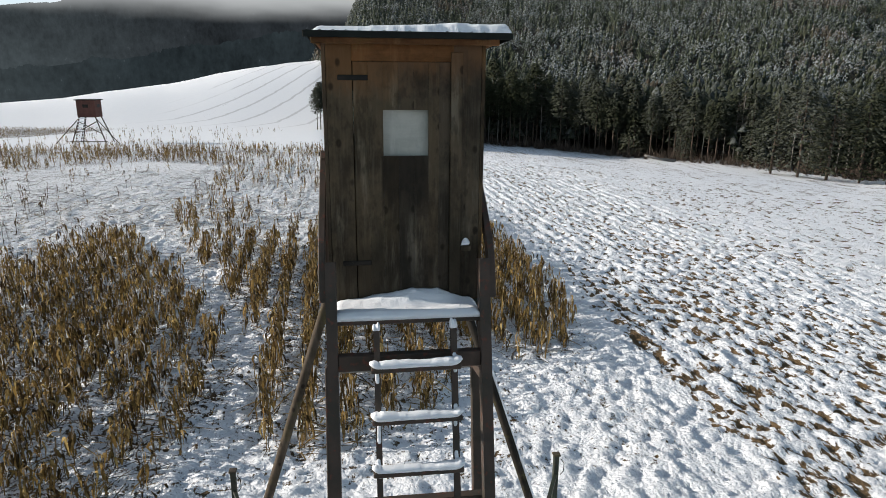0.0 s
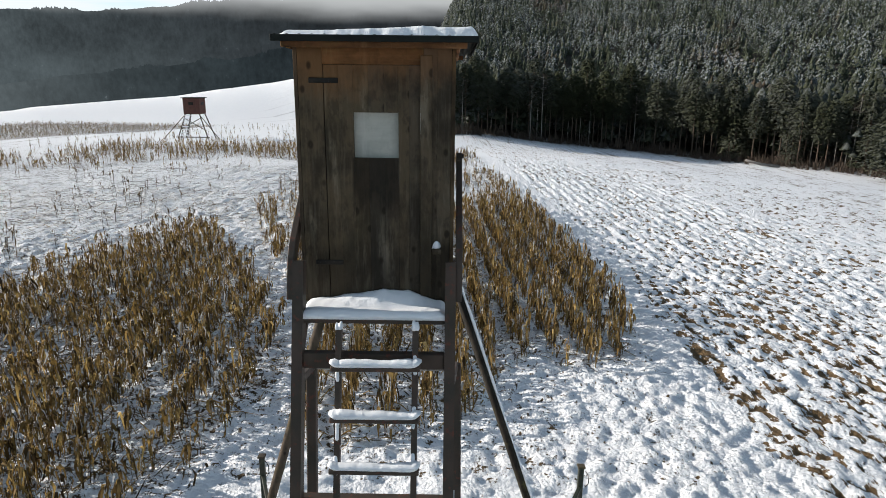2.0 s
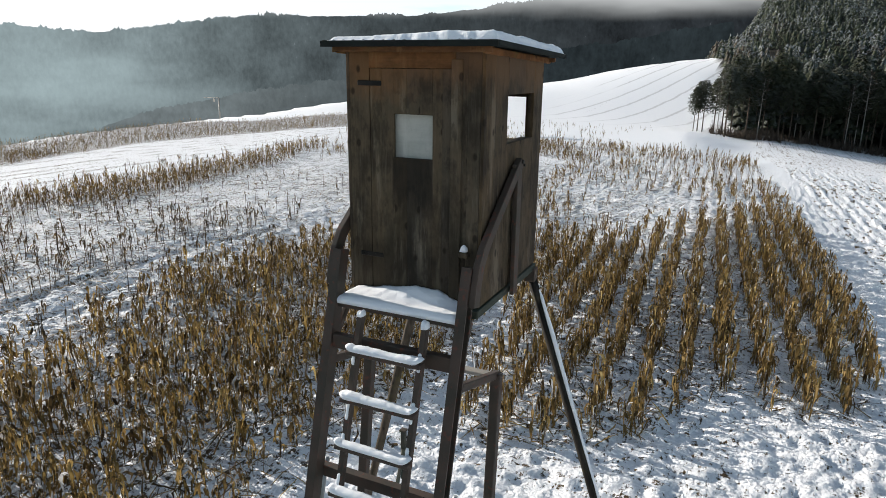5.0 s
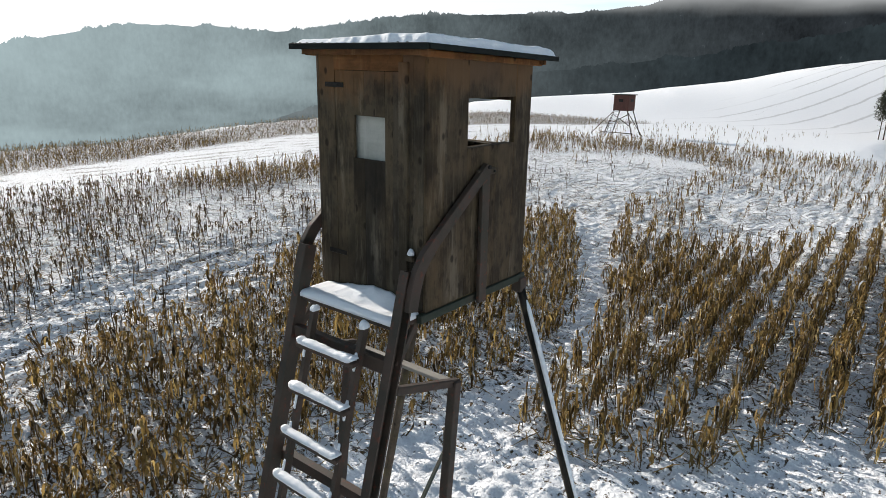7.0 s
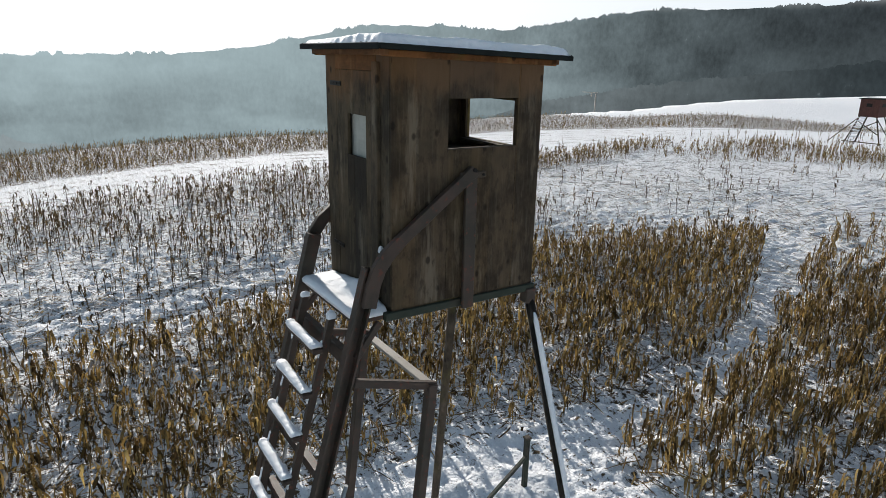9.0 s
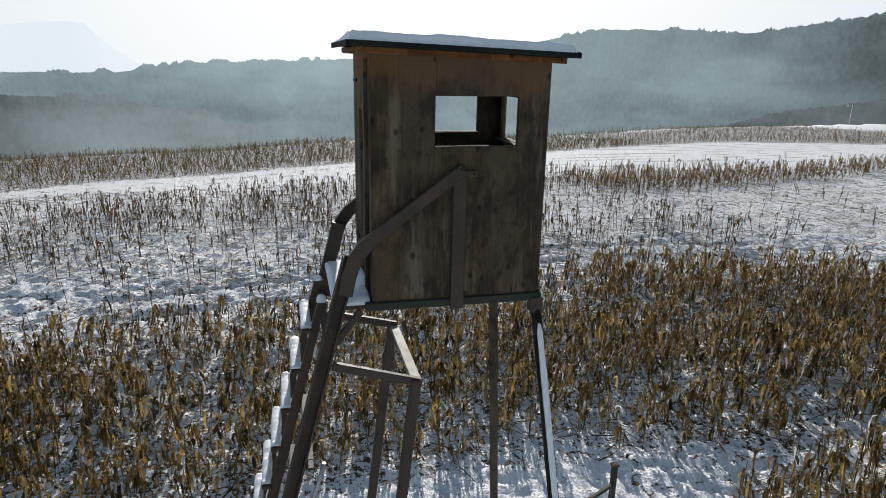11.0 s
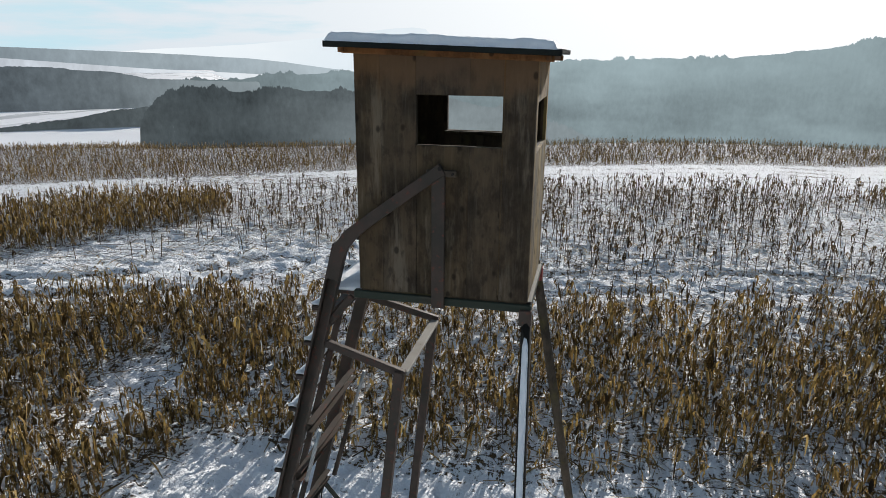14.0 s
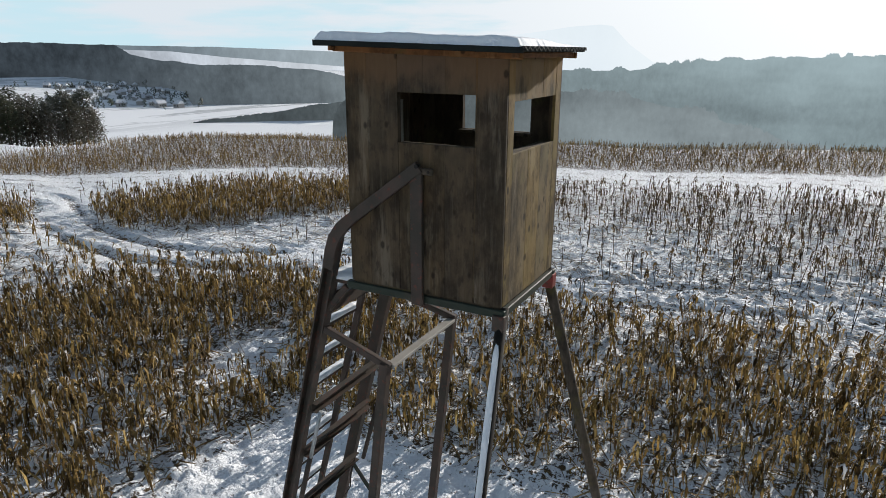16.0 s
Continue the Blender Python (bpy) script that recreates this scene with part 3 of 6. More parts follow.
def spaced(lo, hi, step, far, growth=1.17):
    mid = list(np.arange(lo, hi + step / 2, step))
    out, d = [hi], step
    while out[-1] < far:
        d *= growth if out[-1] < 62 else 1.13
        out.append(out[-1] + d)
    low, d = [lo], step
    while low[-1] > -far:
        d *= growth if low[-1] > -62 else 1.13
        low.append(low[-1] - d)
    return np.array(low[:0:-1] + mid + out[1:])


def make_ground_sheet():
    xs, ys = spaced(-14.2, 14, 0.075, 3500, 1.022), spaced(-6.5, 17, 0.07, 3500, 1.022)
    x, y = np.meshgrid(xs, ys)
    z = terrain(x, y)
    s, t = x * ACROSS[0] + y * ACROSS[1], x * ROW[0] + y * ROW[1]
    d = maize(x, y)
    # ploughed land beyond the verge
    edge = np.interp(y, (-10, 4, 8.7, 18, 40, 80), (6.3, 5.95, 5.95, 6.2, 4.9, 2.5))
    plough = smooth(x - edge - 0.6 * (fnoise(x * 0.7, y * 0.7, 21) - 0.5), 0.0, 0.5)
    fade = 1 / (1 + (np.hypot(x - 7, y - 6) / 13) ** 2)
    wave = 0.5 + 0.5 * np.sin(s * 2 * np.pi / 0.62 + 2.4 * (fnoise(s * 0.5, t * 0.3, 31) - 0.5) * 2)
    broken = fnoise(s * 1.9, t * 0.85, 41, 3)
    clod = np.clip(wave * 0.45 + broken * 0.9 - 0.35, 0, 1)
    near_by = smooth(85 - np.hypot(x, y), 0, 55)
    big, small = domes(s / 0.175, t / 0.24, 1, 0.8), domes(s / 0.115, t / 0.14, 2, 0.85)
    lumps = fnoise(x * 3.3, y * 3.3, 51, 3) - 0.5
    z = z + plough * (0.085 * (clod - 0.35) + 0.09 * lumps + 0.060 * (big - 0.4) + 0.045 * (small - 0.4)) * near_by
    dent = 1 - np.clip(0.65 * big + 0.45 * small, 0, 1)
    soft = fnoise(x * 0.8, y * 0.8, 61, 4) - 0.5
    tufts = fnoise(x * 4.5, y * 4.5, 71, 3) - 0.5
    knob = domes(x / 0.17, y / 0.18, 3, 0.6)
    z = z + (1 - plough) * (0.14 * soft + 0.13 * tufts + 0.065 * (knob - 0.4) + 0.03 * (small - 0.4)) * smooth(60 - np.hypot(x, y), 0, 30)
    furrow = 0.5 + 0.5 * np.cos(s * 2 * np.pi / 0.75)
    z = z + 0.05 * (furrow - 0.5) * smooth(d, 0.05, 0.4)
    soil = plough * np.clip(0.33 + 0.20 * fade + 0.40 * (fnoise(x * 0.25, y * 0.25, 91, 3) - 0.5), 0, 1)
    soil = soil + 0.30 * smooth(0.55 - np.abs(x - edge - 0.3), 0, 0.5) * smooth(y, 1.0, 3.0) * smooth(16 - y, 0, 6)
    yaw, r = np.degrees(np.arctan2(-x, y)), np.hypot(x, y)
    rb = np.interp(yaw, LAND[:, 0], LAND[:, 1])
    woods = smooth(r - np.where(yaw > 0.4, 126.0 + 90 * (yaw - 0.4), rb), 0, 8) * smooth(3.2 - yaw, 0, 0.7) * smooth(yaw + 75, 0, 10)
    near, beyond = track_near(y), track_far(y)
    lane = smooth(near - x, 0, 1) * smooth(x - beyond, 0, 1)
    ruts = smooth(np.abs(((near - x) / 1.9 + 0.3 * fnoise(x * 0.05, y * 0.1, 93)) % 1.0 - 0.5), 0.30, 0.5) * lane
    along = dense_edge(y) - 0.75
    wheel = np.maximum(smooth(0.24 - np.abs(x - along), 0, 0.14), smooth(0.24 - np.abs(x - along + 1.45), 0, 0.14)) * smooth(y + 7, 0, 3) * smooth(21 - y, 0, 4) * (0.35 + 0.65 * smooth(fnoise(x * 0.4, y * 0.5, 95), 0.35, 0.55))
    curve = off_line(x, y, TRAIL)
    wheel = np.maximum(wheel, 0.8 * smooth(0.34 - np.abs(curve - 0.72), 0, 0.2) * smooth(fnoise(x * 0.5, y * 0.5, 97), 0.32, 0.5))
    z = z - 0.15 * wheel
    field = smooth(edge - x, 0.0, 1.5) * smooth(x + np.interp(y, (40, 60, 120), (66, 84, 76)), 0, 4) * smooth(np.where(x < beyond, 120, 64) - y, 0, 8) * smooth(y + 50, 0, 5)
    thick = np.where(x < near, np.where(x < beyond, 0.80, 0.16), 0.34) * field * (1 - 0.75 * smooth(2.2 - off_line(x, y, TRAIL), 0, 1))
    thick = np.where(clearing(x, y) < 0, 0.09, thick)
    thick = np.where(x > 2.5, thick * 0.5, thick)
    thick = thick * (1 - 0.5 * smooth(np.hypot((x + 5.6 + 0.36 * (y - 14)) / 2.2, (y - 14.5) / 8), 1.0, 0.7))
    litter = np.clip(np.maximum(thick + d * np.where(x > -2.6, 0.24, np.where(x > -9.5, 0.42, 0.36)), np.maximum(1.0 * ruts, 1.1 * wheel)), 0, 1) * smooth(edge - x, -0.2, 0.5)
    n, mcount = x.shape[1], x.shape[0]
    idx = np.arange(n * mcount).reshape(mcount, n)
    faces = np.stack([idx[:-1, :-1], idx[:-1, 1:], idx[1:, 1:], idx[1:, :-1]], -1).reshape(-1, 4)
    me = raw_mesh("ground", np.stack([x, y, z], -1).reshape(-1, 3), faces, MAT_GROUND, True)
    for name, a in (("soil", soil), ("litter", litter), ("wood", woods), ("dent", dent)):
        at = me.attributes.new(name, "FLOAT", "POINT")
        at.data.foreach_set("value", a.astype(np.float32).ravel())
    tagged(new("ground", me), "snow-covered maize field and ploughed land rolling to hills", "ground", kind="structure")


make_ground_sheet()


# ---------------------------------------------------------------- maize
def maize_plant(rng, leaves, height, stalk=0.013, droop=1.0, low=0.14, size=1.0, levels=4, slim=1.0):
    """Template of one dry plant: vertices and quads."""
    v, f = [], []
    bend = rng.normal(0, 0.05, 2)
    for i in range(levels):
        h, rad = height * i / (levels - 1), stalk * (1 - 0.55 * i / (levels - 1))
        cx, cy = bend * (h / height) ** 2
        for j in range(3):
            a = j * 2.094
            v.append((cx + rad * math.cos(a), cy + rad * math.sin(a), h))
    for i in range(levels - 1):
        for j in range(3):
            a, b = i * 3 + j, i * 3 + (j + 1) % 3
            f.append((a, b, b + 3, a + 3))
    for n in range(leaves):
        h = height * (low + (0.97 - low) * rng.random() ** 0.8)
        a = n * 2.4 + rng.uniform(-0.8, 0.8)
        out, length, width = rng.uniform(0.02, 0.13), size * rng.uniform(0.14, 0.44), rng.uniform(0.010, 0.028) * slim
        up = rng.uniform(-0.02, 0.08)
        side = np.array((-math.sin(a), math.cos(a), 0.0))
        turn = rng.uniform(-2.6, 2.6)
        path = [(0.0, 0.0), (out * 0.7, up), (out * rng.uniform(0.9, 1.3), up - 0.35 * length), (out * rng.uniform(0.2, 1.3), up - length * droop)]
        widths = (0.5, 1.0, 0.95, 0.2)
        base = len(v)
        cx, cy = bend * (h / height) ** 2
        for q, ((o, dz), wd) in enumerate(zip(path, widths)):
            c = np.array((cx + o * math.cos(a), cy + o * math.sin(a), max(h + dz, 0.02)))
            tw = turn * q / 3
            sv = side * math.cos(tw) + np.array((math.cos(a), math.sin(a), 0.3)) * math.sin(tw)
            v.append(tuple(c - sv * width * wd)), v.append(tuple(c + sv * width * wd))
        for i in range(len(path) - 1):
            p = base + 2 * i
            f.append((p, p + 1, p + 3, p + 2))
    if leaves > 6:
        # a husked cob hanging from the stalk
        h, a, L = height * rng.uniform(0.42, 0.62), rng.uniform(0, 6.28), rng.uniform(0.14, 0.2)
        d = np.array((0.35 * math.cos(a), 0.35 * math.sin(a), -0.9 if rng.random() < 0.7 else 0.9))
        u, base = np.array((-math.sin(a), math.cos(a), 0.0)), len(v)
        w2 = np.cross(d, u)
        at = np.array((bend[0] * 0.25 + 0.02 * math.cos(a), bend[1] * 0.25 + 0.02 * math.sin(a), h))
        for k, rad in ((0.0, 0.012), (0.35, 0.028), (0.75, 0.024), (1.0, 0.005)):
            for j in range(4):
                v.append(tuple(at + d * L * k + (u * math.cos(j * 1.571) + w2 * math.sin(j * 1.571)) * rad))
        for k in range(3):
            for j in range(4):
                p, q = base + 4 * k + j, base + 4 * k + (j + 1) % 4
                f.append((p, q, q + 4, p + 4))
    return np.array(v), np.array(f)


def scatter(name, mat, templates, places, rng, lean, scale, label, category="plants"):
    """Joins many copies of the templates into one mesh."""
    verts, faces, start = [], [], 0
    pick = rng.integers(0, len(templates), len(places))
    for n, (tv, tf) in enumerate(templates):
        here = places[pick == n]
        if not len(here):
            continue
        m = len(here)
        a, sc = rng.uniform(0, 2 * np.pi, m), rng.uniform(*scale, m)
        ca, sa = np.cos(a), np.sin(a)
        x = tv[None, :, 0] * ca[:, None] - tv[None, :, 1] * sa[:, None]
        y = tv[None, :, 0] * sa[:, None] + tv[None, :, 1] * ca[:, None]
        z = np.repeat(tv[None, :, 2], m, 0)
        lx, ly = rng.normal(0, lean, (m, 1)), rng.normal(0, lean, (m, 1))
        p = np.stack([x + lx * z, y + ly * z, z * (1 - 0.5 * (lx**2 + ly**2))], -1) * sc[:, None, None] + here[:, None, :]
        verts.append(p.reshape(-1, 3))
        faces.append((tf[None] + (start + np.arange(m) * len(tv))[:, None, None]).reshape(-1, tf.shape[1]))
        start += m * len(tv)
    ob = new(name, raw_mesh(name, np.concatenate(verts), np.concatenate(faces), mat))
    return tagged(ob, label, category, kind="stuff")


def maize_places(rng):
    s0, s1, t0, t1 = -88, 14, -48, 122
    rows = np.arange(s0, s1, 0.725)
    s, t = np.meshgrid(rows, np.arange(t0, t1, 0.12), indexing="ij")
    s, t = s + rng.normal(0, 0.065, s.shape), t + rng.uniform(-0.09, 0.09, s.shape)
    x, y = s * ACROSS[0] + t * ROW[0], s * ACROSS[1] + t * ROW[1]
    loose = smooth(y, 30, 40)
    x, y = x + loose * rng.normal(0, 0.26, x.shape), y + loose * rng.normal(0, 0.3, x.shape)
    d = maize(x, y)
    r = np.hypot(x, y)
    clump = smooth(fnoise(s * 1.33, t * 1.3, 77, 2), 0.30, 0.60)
    keep = rng.random(x.shape) < d * np.interp(r, (34, 35, 60, 75, 100), (0.95, 0.62, 0.50, 0.30, 0.18)) * np.where(x > -2.8, 0.50 + 0.50 * clump, 0.68 + 0.32 * clump)
    x, y, d = x[keep], y[keep], d[keep]
    return np.stack([x, y, terrain(x, y) - 0.03], -1), d


corn_at, corn_d = maize_places(RNG)
corn_r = np.hypot(corn_at[:, 0], corn_at[:, 1])
is_thin = (corn_at[:, 0] < -9) & (corn_d < 0.62) & (corn_at[:, 1] < 36) & (corn_r < 46)
is_strip = corn_at[:, 0] < track_far(corn_at[:, 1]) + 1.5
is_thin &= ~is_strip
is_far = (corn_r > 26) & ~is_thin & ~is_strip
lush = [maize_plant(RNG, int(RNG.integers(17, 25)), RNG.uniform(0.80, 1.15), 0.010, slim=0.85) for _ in range(18)]
lean_ones = [maize_plant(RNG, int(RNG.integers(11, 18)), RNG.uniform(0.70, 1.05), 0.008, low=0.14, size=0.82, slim=0.90) for _ in range(18)]
mid = [maize_plant(RNG, 7, RNG.uniform(0.85, 1.2), 0.013) for _ in range(10)]
bare = [maize_plant(RNG, int(RNG.integers(3, 7)), RNG.uniform(0.65, 1.05), 0.013, low=0.45, size=0.6) for _ in range(14)]
MAIZE = "dry golden-brown maize plants with drooping leaves standing in snow"
near_crop = ~is_thin & ~is_far & ~is_strip
beside = corn_at[:, 0] < np.interp(corn_at[:, 1], (-30, 4, 8, 12, 18, 22), (9, -1.9, -2.9, -4.6, -6.8, -9))
# the plants round the stand that can be told apart one by one
single = near_crop & ~beside & (corn_at[:, 1] < np.interp(corn_at[:, 0], (-3, 0, 2, 5), (7.0, 8.0, 10.2, 11.0)))
scatter("maize_crop", MAT_CORN, lush, corn_at[near_crop & ~beside & ~single], RNG, 0.07, (0.75, 1.12), MAIZE)
scatter("maize_crop", MAT_WORN, lean_ones, corn_at[near_crop & beside], RNG, 0.08, (0.78, 1.18), "dry brown maize plants with shrivelled leaves standing in snow")
scatter("maize_crop", MAT_CORN, mid, corn_at[is_far], RNG, 0.12, (0.5, 0.95), MAIZE)
stub = [maize_plant(RNG, 3, RNG.uniform(0.7, 1.0), 0.022, size=0.8, levels=2) for _ in range(8)]
near_strip = corn_r[is_strip] < 62
low_at = np.concatenate([corn_at[is_strip], corn_at[is_strip][near_strip]])
low_at[:, :2] += RNG.normal(0, 0.5, (len(low_at), 2))
low_at[:, 2] = terrain(low_at[:, 0], low_at[:, 1]) - 0.02
scatter("maize_strip", MAT_WORN, stub, low_at, RNG, 0.22, (0.36, 0.80), "low dry maize stubble along the brow of the field")
scatter("maize_stalks", MAT_STUBBLE, bare, corn_at[is_thin], RNG, 0.07, (0.75, 1.1), "thin dark bare maize stalks standing in rows in snow")


def single_plants(places):
    """Maize plants of their own, each with its stalk, leaves and husked cob."""
    models_ = []
    for n in range(9):
        leaves = 9 + n % 4
        tv, tf = maize_plant(RNG, leaves, RNG.uniform(0.85, 1.15), 0.010, low=0.10, size=1.1)
        ob = thing("maize_plant", (0, 0, 0), "dry golden-brown maize plant with drooping leaves in snow", "maize plant", "maize plants round the stand")
        pieces = [("stalk", 0, 12)] + [("leaf", 12 + 8 * i, 20 + 8 * i) for i in range(leaves)] + [("cob", len(tv) - 16, len(tv))]
        for name, a, b in pieces:
            own = tf[(tf >= a).all(1) & (tf < b).all(1)] - a
            child = new(name, raw_mesh(name, tv[a:b], own, MAT_CORN))
            child.parent = ob
        models_.append(ob)
    for n, place in enumerate(places):
        m = Matrix.Translation(place) @ Matrix.Rotation(RNG.uniform(0, 6.283), 4, "Z") @ Matrix.Rotation(RNG.normal(0, 0.07), 4, "X")
        sc = RNG.uniform(0.78, 1.12)
        ob = models_[n] if n < len(models_) else copy_thing(models_[n % len(models_)], m)
        ob.matrix_basis = m @ Matrix.Diagonal((sc, sc, sc, 1))


# leaves and broken stalks fallen between the rows
COUNT = 34000
fx, fy = RNG.uniform(-30, 5, COUNT), RNG.uniform(-22, 30, COUNT)
fk = RNG.random(COUNT) < 0.42 + 0.5 * maize(fx, fy)
open_snow = clearing(fx, fy) < 0.1
fk &= ~((fx > -3.2) & (maize(fx, fy) < 0.15)) & (fx < edge_right(fy) + 0.2) & ~(open_snow & (RNG.random(COUNT) < 0.998))
blade = []
for n in range(10):
    L, W, H = RNG.uniform(0.08, 0.40), RNG.uniform(0.006, 0.016), RNG.uniform(0.01, 0.10)
    y0, y1 = RNG.normal(0, 0.05, 2)
    blade.append((np.array([(-L, y0 - W, 0.02), (-L, y0 + W, 0.02), (0, -W * 1.3, H), (0, W * 1.3, H), (L, y1 - W * 0.3, 0.03), (L, y1 + W * 0.3, 0.03)]), np.array([(0, 1, 3, 2), (2, 3, 5, 4)])))
scatter("fallen_maize_leaves", MAT_CORN, blade, np.stack([fx, fy, terrain(fx, fy) + 0.02], -1)[fk], RNG, 0.0, (0.6, 1.3), "fallen dry maize leaves and stalks lying on snow")
# snow-laden stalks lying across the rows
gx_, gy_ = RNG.uniform(-30, 5, 15000), RNG.uniform(-22, 42, 15000)
gk = (RNG.random(15000) < 0.75) & (maize(gx_, gy_) < 0.8) & (clearing(gx_, gy_) > 0) & (gx_ < edge_right(gy_) + 0.3) & ((gx_ < np.interp(gy_, (4, 8, 12, 18, 22, 30), (-3.5, -3.6, -5.2, -8.0, -11, -16))) | (gy_ > 21)) & (off_line(gx_, gy_, TRAIL) > 1.4)
stick = []
for n in range(10):
    L, R_, tip = RNG.uniform(0.15, 0.5), RNG.uniform(0.006, 0.011), RNG.uniform(0.02, 0.14)
    ring = [(-L, R_ * math.cos(a), 0.03 + R_ * math.sin(a)) for a in (0.5, 2.6, 4.7)] + [(L, R_ * math.cos(a), tip + R_ * math.sin(a)) for a in (0.5, 2.6, 4.7)]
    stick.append((np.array(ring), np.array([(0, 1, 4, 3), (1, 2, 5, 4), (2, 0, 3, 5)])))
SINGLE = corn_at[single]
scatter("fallen_maize_stalks", MAT_LITTER, stick, np.stack([gx_, gy_, terrain(gx_, gy_) + 0.02], -1)[gk], RNG, 0.0, (0.6, 1.2), "broken maize stalks lying flat between the rows")


# ---------------------------------------------------------------- the hunting stand
def part(name, bm, mat, parent, label=""):
    me = bpy.data.meshes.new(name)
    bm.normal_update()
    bm.to_mesh(me)
    bm.free()
    me.materials.append(mat)
    ob = new(name, me)
    if parent:
        ob.parent = parent
        bpy.context.view_layer.update()
        ob.matrix_parent_inverse = parent.matrix_world.inverted()
    return tagged(ob, label) if label else ob


def thing(name, at, label, category, group=""):
    ob = new(name)
    ob.empty_display_size = 0.2
    ob.location = at
    bpy.context.view_layer.update()
    return tagged(ob, label, category, group)


def box(bm, lo, hi, bevel=0.0, wobble=0.0, rng=RNG):
    r = bmesh.ops.create_cube(bm, size=1.0)
    for v in r["verts"]:
        v.co = Vector([(lo[i] + hi[i]) / 2 + v.co[i] * (hi[i] - lo[i]) + (rng.normal(0, wobble) if wobble else 0) for i in range(3)])
    if bevel:
        bmesh.ops.bevel(bm, geom=[e for e in bm.edges if all(v in r["verts"] for v in e.verts)], offset=bevel, segments=1, affect="EDGES")
    return bm


def boxed(lo, hi, bevel=0.0, wobble=0.0):
    return box(bmesh.new(), lo, hi, bevel, wobble)


def beam(a, b, wide, deep, side=(1, 0, 0), bevel=0.006, bm=None):
    """A bar from a to b: wide along side, deep across it."""
    bm = bm or bmesh.new()
    a, b = Vector(a), Vector(b)
    ax = (b - a).normalized()
    u = (Vector(side) - ax * Vector(side).dot(ax)).normalized()
    v = ax.cross(u)
    ring = []
    for p in (a, b):
        ring.append([bm.verts.new(p + u * wide / 2 * i + v * deep / 2 * j) for i, j in ((-1, -1), (1, -1), (1, 1), (-1, 1))])
    new_faces = [bm.faces.new(ring[0][::-1]), bm.faces.new(ring[1])]
    for i in range(4):
        new_faces.append(bm.faces.new((ring[0][i], ring[0][(i + 1) % 4], ring[1][(i + 1) % 4], ring[1][i])))
    if bevel:
        bmesh.ops.bevel(bm, geom=list({e for f in new_faces for e in f.edges}), offset=bevel, segments=1, affect="EDGES")
    return bm


def channel(a, b, wide, deep, side=(1, 0, 0), t=0.012, face=1):
    """A U-section rolled in one piece: web on one side, two flanges."""
    bm = bmesh.new()
    a, b = Vector(a), Vector(b)
    ax = (b - a).normalized()
    u = (Vector(side) - ax * Vector(side).dot(ax)).normalized() * face
    v = ax.cross(u)
    w_, d_ = wide / 2, deep / 2
    outline = [(w_, -d_), (w_, d_), (-w_, d_), (-w_, d_ - t), (w_ - t, d_ - t), (w_ - t, -d_ + t), (-w_, -d_ + t), (-w_, -d_)]
    rings = [[bm.verts.new(p + u * i + v * j) for i, j in outline] for p in (a, b)]
    for k in range(8):
        bm.faces.new((rings[0][k], rings[0][(k + 1) % 8], rings[1][(k + 1) % 8], rings[1][k]))
    bm.faces.new(rings[0][::-1]), bm.faces.new(rings[1])
    bmesh.ops.recalc_face_normals(bm, faces=bm.faces[:])
    return bm


def tube(points, radius, sides=8, bm=None, taper=None):
    bm = bm or bmesh.new()
    pts = [Vector(p) for p in points]
    rings = []
    for i, p in enumerate(pts):
        ax = (pts[min(i + 1, len(pts) - 1)] - pts[max(i - 1, 0)]).normalized()
        u = ax.orthogonal().normalized()
        if rings:
            u = (rings[-1][1] - ax * rings[-1][1].dot(ax)).normalized()
        v = ax.cross(u)
        rad = radius if taper is None else radius + (taper - radius) * i / (len(pts) - 1)
        rings.append(([bm.verts.new(p + (u * math.cos(k * 2 * math.pi / sides) + v * math.sin(k * 2 * math.pi / sides)) * rad) for k in range(sides)], u))
    for (r0, _), (r1, _) in zip(rings, rings[1:]):
        for k in range(sides):
            bm.faces.new((r0[k], r0[(k + 1) % sides], r1[(k + 1) % sides], r1[k])).smooth = True
    bm.faces.new(rings[0][0][::-1]), bm.faces.new(rings[-1][0])
    return bm


